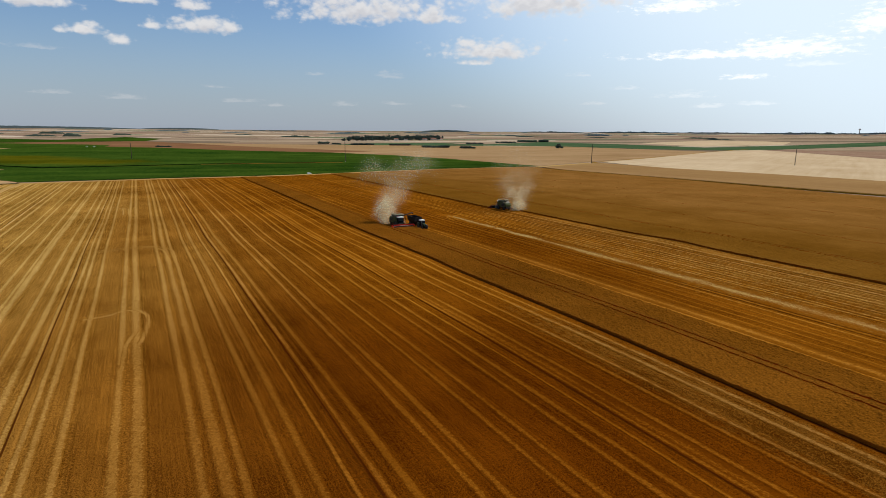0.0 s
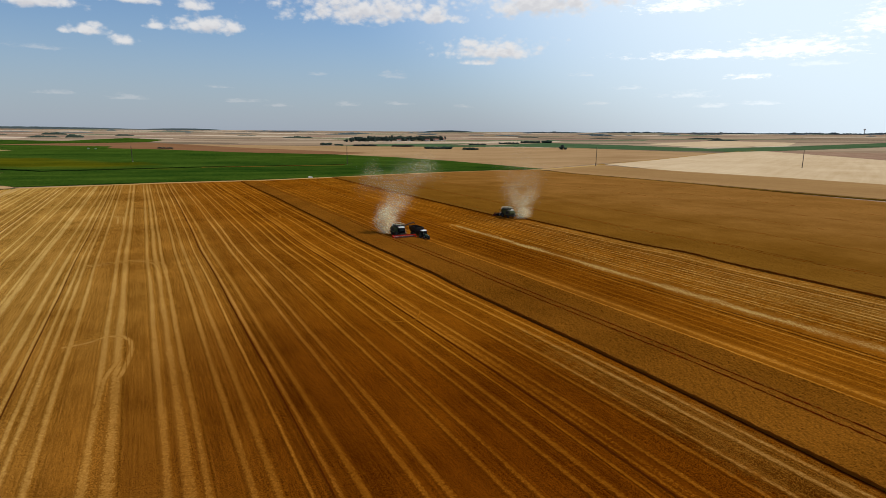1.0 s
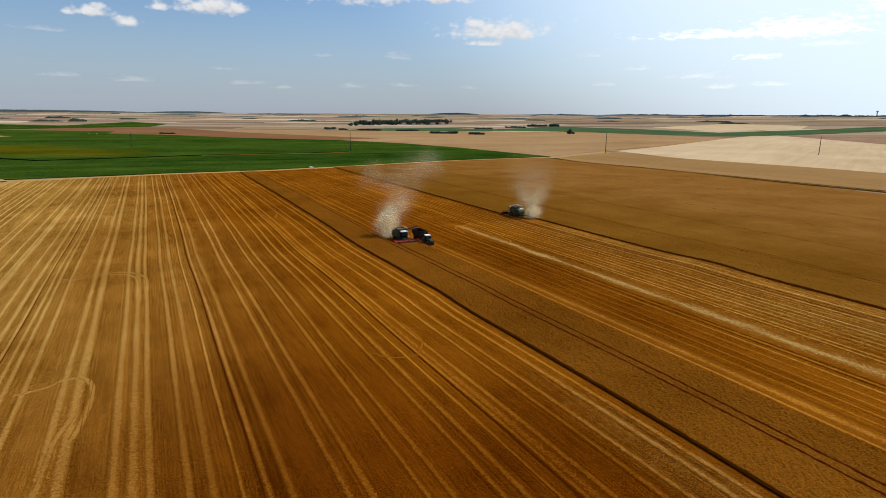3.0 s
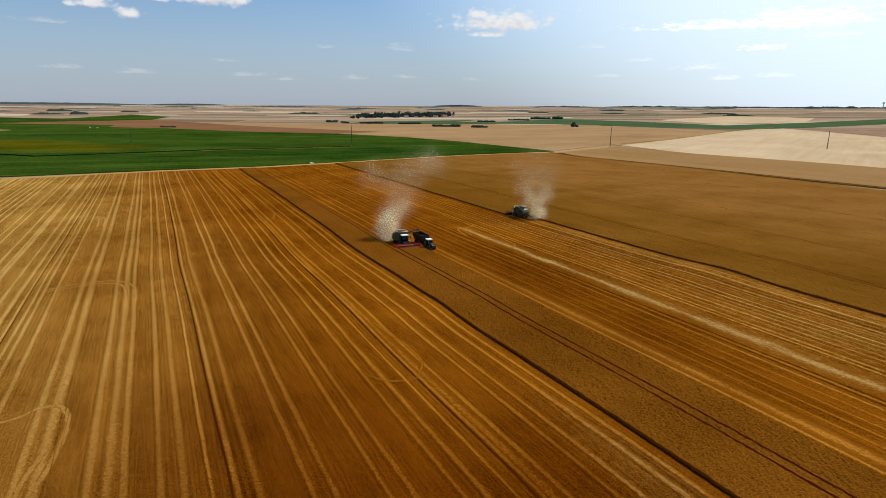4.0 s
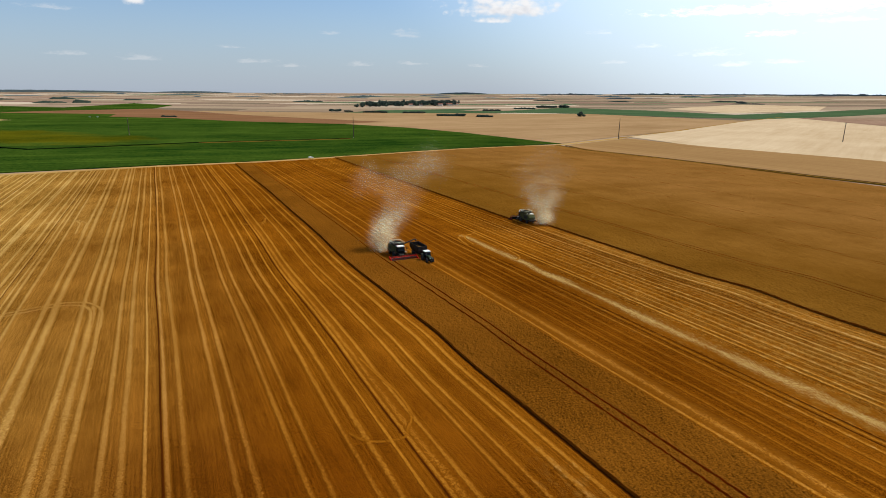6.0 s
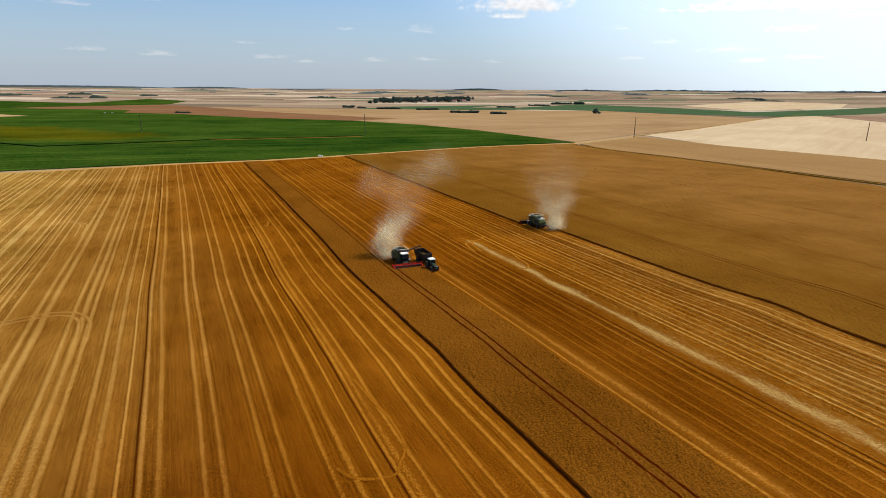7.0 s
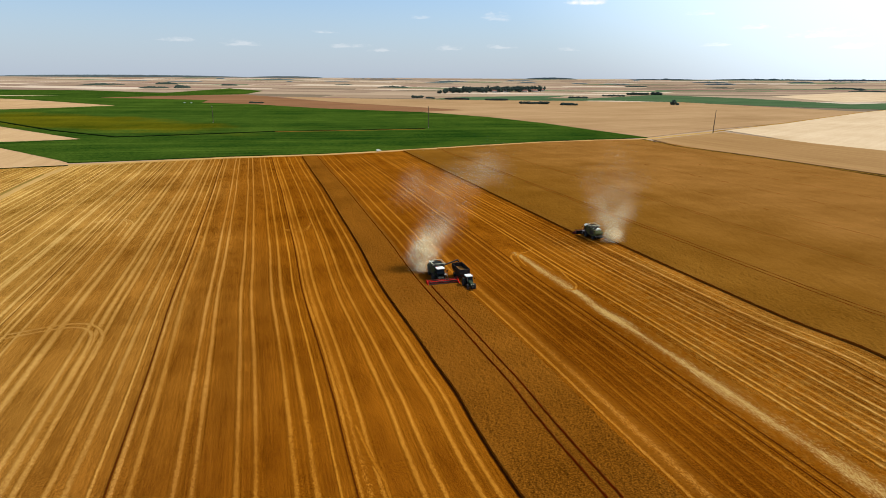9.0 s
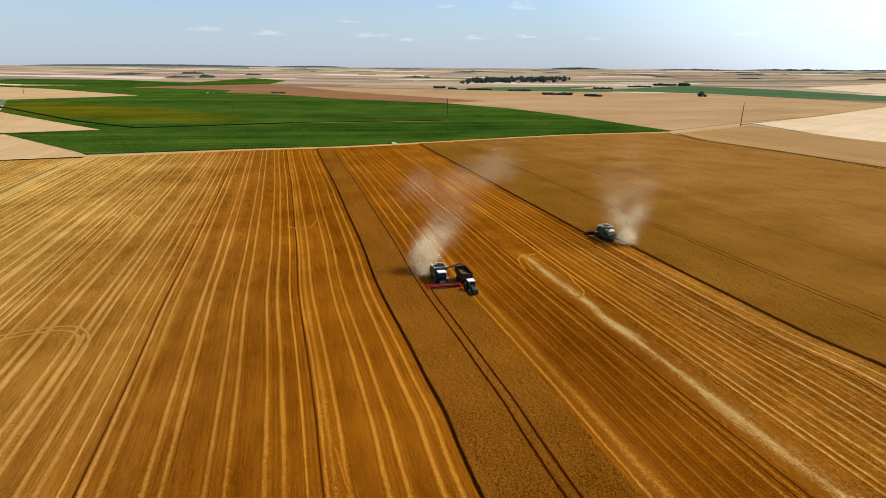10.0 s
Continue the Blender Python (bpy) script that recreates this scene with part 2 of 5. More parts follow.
M_RIPE = field_mat("ripe_parcel", (0.245, 0.135, 0.05), (0.355, 0.21, 0.09), patch=0.01, row=0.75, speck=0.55, fine=0.8, bump=0, row_pitch=0.3)
M_RED_FIELD = field_mat("red_soil", (0.165, 0.08, 0.037), (0.245, 0.122, 0.06), patch=0.008, row=0.75, speck=0.55, fine=0.5, bump=0, row_pitch=0.1, turn=radians(75))
M_SOIL_FIELD = field_mat("bare_soil", (0.22, 0.13, 0.085), (0.34, 0.22, 0.15), patch=0.008, row=0.75, speck=0.55, fine=0.5, bump=0, row_pitch=0.1, turn=radians(20))
M_GREEN = field_mat("green_crop", (0.006, 0.027, 0.003), (0.06, 0.102, 0.012), patch=0.016, row=0.8, speck=1.1, fine=0.45, bump=0.5, row_pitch=0.16, turn=radians(70), yellowed=True)
M_GREEN_DULL = field_mat("dull_green_crop", (0.035, 0.075, 0.032), (0.085, 0.13, 0.06), patch=0.012, row=0.6, speck=0.6, fine=0.5, bump=0, row_pitch=0.1, turn=radians(60))
M_VERGE = field_mat("dry_grass", (0.22, 0.11, 0.013), (0.38, 0.21, 0.036), patch=0.05, row=0.2, speck=0.6, fine=1.0, bump=0.3)
M_OLIVE_VERGE = field_mat("olive_verge", (0.16, 0.105, 0.02), (0.25, 0.165, 0.04), patch=0.05, row=0.2, speck=0.5, fine=1.0, bump=0)
M_TRACK = field_mat("farm_track", (0.34, 0.20, 0.06), (0.47, 0.30, 0.11), patch=0.04, row=0.2, speck=0.3, fine=1.2, bump=0)
M_DITCH = field_mat("dark_ditch_grass", (0.006, 0.014, 0.003), (0.014, 0.026, 0.005), patch=0.05, row=0.1, speck=0.5, fine=1.0, bump=0)
# leaves greyed towards blue: some distance haze is in their colour
M_LEAF = field_mat("tree_leaves", (0.032, 0.047, 0.038), (0.07, 0.092, 0.068), patch=0.2, row=0, speck=0.8, fine=1.5, bump=0)
M_BARK = field_mat("bark", (0.05, 0.035, 0.02), (0.12, 0.09, 0.06), patch=0.5, row=0, speck=0.6, fine=8, bump=0)
# skyline woods and hedges: the haze's blue grey is mixed into the base colour
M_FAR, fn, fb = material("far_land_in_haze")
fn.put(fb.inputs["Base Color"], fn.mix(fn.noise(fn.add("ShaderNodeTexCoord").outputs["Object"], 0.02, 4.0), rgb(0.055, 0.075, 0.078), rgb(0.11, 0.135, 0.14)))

# far land: paler, greyer colours stand in for the haze
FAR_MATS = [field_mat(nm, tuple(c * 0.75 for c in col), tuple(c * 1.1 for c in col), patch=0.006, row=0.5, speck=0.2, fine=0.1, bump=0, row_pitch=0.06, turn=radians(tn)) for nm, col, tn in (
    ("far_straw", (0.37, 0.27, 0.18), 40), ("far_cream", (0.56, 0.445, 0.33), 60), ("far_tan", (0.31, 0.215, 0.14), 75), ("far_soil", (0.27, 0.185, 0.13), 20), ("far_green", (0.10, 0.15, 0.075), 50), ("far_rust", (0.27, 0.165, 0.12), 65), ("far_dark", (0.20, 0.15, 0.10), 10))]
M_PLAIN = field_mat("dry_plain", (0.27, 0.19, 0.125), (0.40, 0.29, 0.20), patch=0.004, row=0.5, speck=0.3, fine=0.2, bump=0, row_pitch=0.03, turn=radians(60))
M_GAP = field_mat("bare_gap_soil", (0.07, 0.032, 0.008), (0.12, 0.06, 0.016), patch=0.05, row=0.1, speck=0.5, fine=1.0, bump=0)


def straw_mat(name, dark, light, cut, drifts=1.0, own=False):
    """Straw and chaff left on the stubble: ragged, thinning out to the sides. dark and light: the flecks' colour,
    as a share of the stubble's colour below or, for deep straw, its own."""
    m, n, b = material(name, 0.0)
    co = n.add("ShaderNodeTexCoord")
    here, uv = co.outputs["Object"], co.outputs["UV"]
    rows = n.mapped(here, ROW_TURN)
    sp = n.add("ShaderNodeSeparateXYZ")
    n.put(sp.inputs[0], uv)
    side = n.math("ABSOLUTE", n.math("SUBTRACT", n.math("MULTIPLY", sp.outputs[0], 2.0), 1.0))
    clumps = n.noise(n.mapped(rows, 0, (1.0, 0.7, 1)), 5.0, 3.0, 0.8)
    drift = n.noise(n.mapped(rows, 0, (0.3, 0.05, 1)), 1.0, 3.0, 0.6)
    have = n.math("ADD", n.math("SUBTRACT", cut, side), n.math("ADD", n.math("MULTIPLY", n.math("SUBTRACT", clumps, 0.5), 2.4), n.math("MULTIPLY", n.math("SUBTRACT", drift, 0.5), drifts)))
    lay = n.math("MULTIPLY", n.ramp(have, 0.0, 0.5), 0.88)
    broad = n.noise(rows, 0.022, 4.0, 0.6)
    grain = n.noise(here, 3.2, 3.0, 0.75)
    f = n.math("ADD", 0.5, n.math("ADD", n.math("MULTIPLY", n.math("SUBTRACT", broad, 0.5), 1.1), n.math("MULTIPLY", n.math("SUBTRACT", grain, 0.5), 1.2)), clamp=True)
    bed = broad_tones(n, rows, n.mix(f, rgb(*(c * ALBEDO for c in STUBBLE_DARK)), rgb(*(c * ALBEDO for c in STUBBLE_LIGHT))))
    fleck = n.ramp(clumps, 0.3, 0.7)
    if own:
        straw = n.mix(fleck, rgb(*(c * ALBEDO for c in dark)), rgb(*(c * ALBEDO for c in light)))
    else:
        straw = n.mix(1.0, bed, n.mix(fleck, rgb(*dark), rgb(*light)), "MULTIPLY")
    n.put(b.inputs["Base Color"], n.mix(lay, bed, straw))
    b.inputs["Roughness"].default_value = 0.85
    return m


M_STRAW = straw_mat("straw_line", (1.45, 1.7, 2.6), (2.4, 3.2, 6.5), 0.75)
M_STRAW_FAINT = straw_mat("faint_straw_line", (1.25, 1.35, 1.6), (1.95, 2.4, 3.6), 0.7)
M_STRAW_WIDE = straw_mat("straw_band", (1.2, 1.3, 1.6), (2.4, 3.1, 6.0), 0.45)
M_STRAW_BRIGHT = straw_mat("straw_crest", (1.7, 2.1, 3.0), (2.7, 3.6, 6.5), 0.8)
M_STRAW_PALE = straw_mat("pale_straw_line", (1.35, 1.55, 2.1), (1.95, 2.5, 4.2), 0.85)
M_STRAW_CREAM = straw_mat("cream_straw_band", (0.28, 0.155, 0.03), (0.50, 0.335, 0.12), 0.45, 1.4, own=True)
# soil of the wheel ruts, and the painted shadow at the crop's edges
M_RUT_SHADE = straw_mat("rut_soil_and_shade", (0.025, 0.0045, 0.0004), (0.065, 0.013, 0.001), 1.0, own=True)
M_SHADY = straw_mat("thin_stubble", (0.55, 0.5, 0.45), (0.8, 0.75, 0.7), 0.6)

M_BODY = paint("lime_paint", (0.06, 0.075, 0.022), dirt=0.2, spec=0.1)
M_CREAM = paint("cream_paint", (0.46, 0.47, 0.34), dirt=0.25, spec=0.12)
M_WHITE = paint("white_paint", (0.72, 0.74, 0.70), dirt=0.3)
M_GREY = paint("grey_panel", (0.035, 0.036, 0.03), dirt=0.15, spec=0.08)
M_RED = paint("red_paint", (0.56, 0.022, 0.010), rough=0.6, dirt=0.03, spec=0.03)
M_DARK_RED = paint("dusty_dark_red", (0.11, 0.012, 0.008), rough=0.6, dirt=0.2, spec=0.05)
M_BLACK = paint("black_parts", (0.012, 0.011, 0.010), rough=0.6, dirt=0.1, spec=0.08)
M_TYRE = paint("rubber", (0.02, 0.019, 0.018), rough=0.85, dirt=0.4)
M_STEEL = paint("worn_steel", (0.32, 0.31, 0.30), rough=0.35, metal=0.9)
M_CART = paint("dark_trailer_paint", (0.022, 0.018, 0.018), dirt=0.12, spec=0.08)
M_TRACTOR = paint("dark_green_paint", (0.014, 0.03, 0.014), dirt=0.12, spec=0.1)
M_GRAIN = field_mat("wheat_grain", (0.10, 0.05, 0.015), (0.17, 0.09, 0.03), patch=0.8, row=0, speck=0.5, fine=12, bump=0.2)
M_WOOD = paint("weathered_pole", (0.05, 0.036, 0.027), rough=0.85, dirt=0.12)
M_WALL = paint("house_wall", (0.62, 0.58, 0.50), rough=0.8)
M_ROOF = paint("clay_roof", (0.22, 0.09, 0.06), rough=0.8)
M_SILO = paint("pale_concrete", (0.5, 0.5, 0.48), rough=0.8)
M_LAMP = paint("clear_lens", (0.8, 0.8, 0.75), rough=0.1, dirt=0.1)

M_GLASS, gn, gb = material("tinted_cab_glass")
gb.inputs["Base Color"].default_value = rgb(0.008, 0.011, 0.012)
gb.inputs["Roughness"].default_value = 0.06
gb.inputs["Specular IOR Level"].default_value = 0.12

M_DUST = bpy.data.materials.new("harvest_dust")
M_DUST.use_nodes = True
dn = Net(M_DUST.node_tree)
M_DUST.node_tree.nodes.clear()
dd, dt, dm = dn.add("ShaderNodeBsdfDiffuse"), dn.add("ShaderNodeBsdfTranslucent"), dn.add("ShaderNodeMixShader")
dd.inputs[0].default_value = dt.inputs[0].default_value = rgb(0.92, 0.82, 0.58)
dn.put(dm.inputs[1], dd.outputs[0])
dn.put(dm.inputs[2], dt.outputs[0])
dclear, dthin = dn.add("ShaderNodeBsdfTransparent"), dn.add("ShaderNodeMixShader")
dthin.inputs[0].default_value = 0.3        # each fleck covers about a third of its outline
dn.put(dthin.inputs[1], dclear.outputs[0])
dn.put(dthin.inputs[2], dm.outputs[0])
dn.put(dn.add("ShaderNodeOutputMaterial").inputs[0], dthin.outputs[0])

# ---- mesh helpers ----
def part(name, bm, mat, parent=None, label="", smooth=False):
    me = bpy.data.meshes.new(name)
    bm.normal_update()
    if smooth:
        for f in bm.faces:
            f.smooth = True
    bm.to_mesh(me)
    bm.free()
    for one in (mat if isinstance(mat, (list, tuple)) else [mat]):
        me.materials.append(one)
    ob = new(name, me)
    if parent is not None:
        ob.parent = parent
    if label:
        tagged(ob, label)
    return ob


def raw(name, verts, faces, mats, parent=None, uvs=None, index=None, smooth=False):
    """One mesh from computed vertices and faces."""
    me = bpy.data.meshes.new(name)
    me.from_pydata(verts, [], faces)
    for one in (mats if isinstance(mats, (list, tuple)) else [mats]):
        me.materials.append(one)
    if index is not None:
        me.polygons.foreach_set("material_index", index)
    if uvs is not None:
        lay = me.uv_layers.new(name="UVMap")
        loops = np.zeros(len(me.loops), dtype=np.int32)
        me.loops.foreach_get("vertex_index", loops)
        lay.data.foreach_set("uv", np.asarray(uvs, dtype=np.float32)[loops].ravel())
    if smooth:
        me.polygons.foreach_set("use_smooth", [True] * len(me.polygons))
    me.update()
    if name == "standing_wheat":
        bm = bmesh.new()
        bm.from_mesh(me)
        bmesh.ops.recalc_face_normals(bm, faces=bm.faces)
        if sum(f.normal.z for f in bm.faces) < 0:
            bmesh.ops.reverse_faces(bm, faces=bm.faces)
        bm.to_mesh(me)
        bm.free()
    ob = new(name, me)
    if parent is not None:
        ob.parent = parent
    return ob


def box(bm, c, size, bevel=0.0, turn=None):
    m = Matrix.Translation(c) @ (turn or Matrix.Identity(4)) @ Matrix.Diagonal((*size, 1))
    vs = bmesh.ops.create_cube(bm, size=1.0, matrix=m)["verts"]
    if bevel:
        es = list({e for v in vs for e in v.link_edges})
        bmesh.ops.bevel(bm, geom=es, offset=bevel, segments=2, affect="EDGES")
    return bm


def tube(bm, a, b, r1, r2=None, seg=12):
    a, b = Vector(a), Vector(b)
    turn = (b - a).to_track_quat("Z", "Y").to_matrix().to_4x4()
    bmesh.ops.create_cone(bm, cap_ends=True, segments=seg, radius1=r1, radius2=r1 if r2 is None else r2, depth=(b - a).length, matrix=Matrix.Translation((a + b) / 2) @ turn)
    return bm


def prism(bm, side, x0, x1, taper=0.0):
    """A side outline (y, z) pushed out from x0 to x1."""
    a = [bm.verts.new((x0 + taper, y, z)) for y, z in side]
    b = [bm.verts.new((x1 - taper, y, z)) for y, z in side]
    n = len(side)
    bm.faces.new(a)
    bm.faces.new(b[::-1])
    for i in range(n):
        bm.faces.new((a[i], b[i], b[(i + 1) % n], a[(i + 1) % n]))
    bmesh.ops.recalc_face_normals(bm, faces=bm.faces)
    return bm


# ---- the lie of the land ----
FIELD_C, FIELD_D = Vector((-23.07, 201.38)), Vector((-0.4485, 0.8938)).normalized()
FIELD_N = Vector((-FIELD_D.y, FIELD_D.x))


def terrain(x, y):
    """A level plain that climbs very gently towards the skyline."""
    a = min(1.0, max(0.0, (math.hypot(x, y) - 650) / 4250))
    return 57 * a ** 1.25


def bends(s, u):
    """The drill rows' slight bends, in metres to the left: long ones over the whole field, short ones beside the strip."""
    far_off = np.maximum(0.0, np.abs(u) - 5)
    long = 1.1 * np.exp(-((s - 14) / 30) ** 2) - 0.6 * np.exp(-((s - 160) / 48) ** 2) - 0.6 * np.exp(-((s + 114) / 32) ** 2)
    short = -0.35 * np.exp(-((s + 45) / 7) ** 2) + 0.25 * np.exp(-((s + 64) / 10) ** 2)
    return long * np.exp(-far_off / 50) + short * np.exp(-far_off / 10)


def bulge(s, u):
    """The edge of the uncut block swings out once, and the rows beside it with it."""
    near_block = np.clip((-58.0 - u) / 22.0, 0.0, 1.0) * np.clip((u + 150.0) / 45.0, 0.0, 1.0)
    return -near_block * (1.9 * np.exp(-((s + 53) / 11) ** 2) + 0.9 / (1.0 + np.exp((s + 40) / 8.0)))


def shifted(s, u):
    """The true place across the field of the row at u."""
    return u + bends(s, u) + bulge(s, u)


def at(s, u, z=0.0, bend=1.0):
    """A place in the field: s metres along the rows, u metres to their left."""
    u2 = float(shifted(s, u)) if bend else u
    p = FIELD_C + FIELD_D * s + FIELD_N * u2
    return (p.x, p.y, z + terrain(p.x, p.y))


# the far headland of the harvested field
HEADLAND = [(-420, 300), (-272, 397), (-203, 446), (-143, 477), (-105, 506), (-50, 552), (5, 597), (57, 628), (97, 643), (200, 690)]


def row_end(u):
    """Where the row at u meets the headland."""
    lo = 100.0
    while lo < 480:
        x, y, _ = at(lo, u)
        for (x0, y0), (x1, y1) in zip(HEADLAND, HEADLAND[1:]):
            if x0 <= x < x1:
                if y > y0 + (y1 - y0) * (x - x0) / (x1 - x0) - 3.0:
                    return lo
        lo += 2.0
    return lo


# ground: one sheet to the horizon
rings = [0, 60, 120, 200, 300, 420, 560, 640] + [700 + 100 * i for i in range(43)]
spokes = 120
gv, gf = [(0, 60, -0.02)], []
for r in rings[1:]:
    for k in range(spokes):
        a = 2 * math.pi * k / spokes
        x, y = r * math.sin(a), r * math.cos(a)
        gv.append((x, y, terrain(x, y) - 0.02))
for k in range(spokes):
    gf.append((0, 1 + (k + 1) % spokes, 1 + k))
for j in range(len(rings) - 2):
    for k in range(spokes):
        a, b = 1 + j * spokes, 1 + (j + 1) * spokes
        gf.append((a + k, a + (k + 1) % spokes, b + (k + 1) % spokes, b + k))
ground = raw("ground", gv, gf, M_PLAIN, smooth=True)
tagged(ground, "wide gently rising farmland plain with dry summer grass", "ground", kind="structure")


def field(name, pts, h, mat, label, category="field", kind="structure", skirt=0.6):
    """A parcel with its own height over the ground, draped on the land, with sides down to it."""
    bm = bmesh.new()
    n = len(pts)
    face = bm.faces.new([bm.verts.new((x, y, 0)) for x, y in pts])
    face.normal_update()
    if face.normal.z < 0:
        face.normal_flip()
    xs, ys = [p[0] for p in pts], [p[1] for p in pts]
    span = max(math.hypot(*p) for p in pts)
    step = 70 if span > 640 else 400
    bmesh.ops.triangulate(bm, faces=bm.faces[:])
    for axis, lo, hi in (((1, 0, 0), min(xs), max(xs)), ((0, 1, 0), min(ys), max(ys))):
        k = lo + step
        while k < hi:
            bmesh.ops.bisect_plane(bm, geom=bm.verts[:] + bm.edges[:] + bm.faces[:], plane_co=(k * axis[0], k * axis[1], 0), plane_no=axis)
            k += step
    rim = [e for e in bm.edges if len(e.link_faces) == 1]
    out = bmesh.ops.extrude_edge_only(bm, edges=rim)["geom"]
    low = {v for v in out if isinstance(v, bmesh.types.BMVert)}
    for v in bm.verts:
        v.co.z = terrain(v.co.x, v.co.y) + h - (skirt if v in low else 0.0)
    bm.normal_update()
    for f in bm.faces:
        if f.normal.z < -0.01:
            f.normal_flip()
    return tagged(part(name, bm, mat), label, category, kind=kind)


# ---- the harvested field in the foreground ----
RIDGE = 0.18

def strip_mesh(name, u0, u1, s0, s1, du, ds, z, mat, parent=None, rough_top=0.0, side=None, bend=1.0):
    """A sheet along the rows from u0 to u1; with side: standing crop with walls of stalks."""
    nu, ns = max(1, round(abs(u1 - u0) / du)), max(1, round((s1 - s0) / ds))
    vs, uv, fs, ix = [], [], [], []
    for j in range(ns + 1):
        s = s0 + (s1 - s0) * j / ns
        for i in range(nu + 1):
            u = u0 + (u1 - u0) * i / nu
            edge = i in (0, nu)
            jig = 0.0
            h = z
            if rough_top:
                h += rough_top * (noise.noise((s * 1.3, u * 1.3, 0)) + 0.6 * noise.noise((s * 0.35, u * 0.35, 7)) + 0.5 * random.uniform(-1, 1))
                if edge:
                    jig = 0.09 * noise.noise((s * 0.9, u, 3)) + random.uniform(-0.05, 0.05)
            vs.append(at(s, u + jig, h, bend))
            uv.append((i / nu, s / 10))
    w_ = nu + 1
    for j in range(ns):
        for i in range(nu):
            a = j * w_ + i
            fs.append((a, a + w_, a + w_ + 1, a + 1) if u1 > u0 else (a, a + 1, a + w_ + 1, a + w_))
            ix.append(0)
    if side:
        base = len(vs)
        border = [j * w_ for j in range(ns + 1)], [j * w_ + nu for j in range(ns + 1)], list(range(nu + 1)), [ns * w_ + i for i in range(nu + 1)]
        for line in border:
            start = len(vs)
            for k in line:
                x, y, zz = vs[k]
                vs.append((x, y, 0.0))
                uv.append(uv[k])
            for q in range(len(line) - 1):
                fs.append((line[q], line[q + 1], start + q + 1, start + q))
                ix.append(1)
    return raw(name, vs, fs, [mat, side] if side else mat, parent, uv, ix)


def sheet(name, X, Y, Z, mat, smooth=False):
    """A mesh of quads over a grid of computed places."""
    a_, b_ = X.shape
    me = bpy.data.meshes.new(name)
    me.vertices.add(a_ * b_)
    me.vertices.foreach_set("co", np.stack([X, Y, Z], 2).astype(np.float32).ravel())
    k = (np.arange(a_ - 1)[:, None] * b_ + np.arange(b_ - 1)[None, :]).ravel()
    quads = np.stack([k, k + 1, k + b_ + 1, k + b_], 1).astype(np.int32)
    me.loops.add(quads.size)
    me.loops.foreach_set("vertex_index", quads.ravel())
    me.polygons.add(len(quads))
    me.polygons.foreach_set("loop_start", np.arange(len(quads), dtype=np.int32) * 4)
    me.update(calc_edges=True)
    me.materials.append(mat)
    if smooth:
        me.polygons.foreach_set("use_smooth", [True] * len(quads))
    return new(name, me)


def drilled(u0, u1, pitch, tall, parts):
    """Rows of cut stalks as low ridges, from the near edge to the headland."""
    u = np.arange(u0, u1, -pitch / 2)
    coarse = np.arange(u0, u1 - 6, -5.0)
    ends = np.interp(-u, -coarse, [row_end(q) + 2 for q in coarse])
    f = np.concatenate([np.linspace(-320, -190, 10)[:-1], np.linspace(-190, 40, parts)])
    rnd = np.random.RandomState(3)
    S = np.concatenate([np.repeat(f[:, None], len(u), 1), 40 + (ends - 40)[None, :] * np.linspace(0.04, 1, 26)[:, None]], 0)
    U = shifted(S, u[None, :] + 0.0 * S)
    X = FIELD_C.x + FIELD_D.x * S + FIELD_N.x * U
    Y = FIELD_C.y + FIELD_D.y * S + FIELD_N.y * U
    Z = np.where((np.arange(len(u)) % 2 == 0)[None, :], tall * rnd.uniform(0.85, 1.1, S.shape), 0.0)
    ob = sheet("stubble_field", X, Y, Z, M_STUBBLE)
    return ob, u, S, X, Y, Z


def press(ways):
    """Flatten the stubble under wheels and straw."""
    rnd = np.random.RandomState(8)
    flat_ = RIDGE * 0.5 * rnd.uniform(0.9, 1.1, ROW_Z.shape)
    for u, half, s0, s1 in ways:
        hit = (np.abs(ROW_U - u) < half + 0.33)[None, :] & (ROW_S >= s0 - 2) & (ROW_S <= s1 + 2)
        ROW_Z[hit] = flat_[hit]
    stubble.data.vertices.foreach_set("co", np.stack([ROW_X, ROW_Y, ROW_Z], 2).astype(np.float32).ravel())
    stubble.data.update()


stubble, ROW_U, ROW_S, ROW_X, ROW_Y, ROW_Z = drilled(215, -88, 0.5, RIDGE, 150)
tagged(stubble, "harvested wheat field of short golden brown stubble", "stubble field", kind="structure")

WAYS = []
START, A_S, B_S = -300.0, 10.5, 48.0


def lines(name, u, half, mat, z=0.03, s0=START, s1=None, crest=0.012, bend=1.0):
    """A line of straw, a rut or a painted edge shadow along the rows."""
    s1 = row_end(u) if s1 is None else s1
    WAYS.append((u, half, s0, s1))
    vs, fs, uv = [], [], []
    n = int((s1 - s0) / 3.0) + 1
    for j in range(n + 1):
        s = s0 + (s1 - s0) * j / n
        sway = 0.18 * noise.noise((s * 0.02, u * 3.1, 5)) + 0.07 * noise.noise((s * 0.15, u * 1.7, 9))
        for i, (k, h) in enumerate(((-1, 0.0), (-0.5, 1.0), (0.5, 1.0), (1, 0.0))):
            vs.append(at(s, u + sway + k * half, RIDGE * 0.55 + 0.5 * z + h * (0.012 + crest), bend))
            uv.append(((0, 0.25, 0.75, 1)[i], s / 10))
    for j in range(n):
        for i in range(3):
            a = j * 4 + i
            fs.append((a, a + 4, a + 5, a + 1))
    return raw(name, vs, fs, mat, stubble, uv)


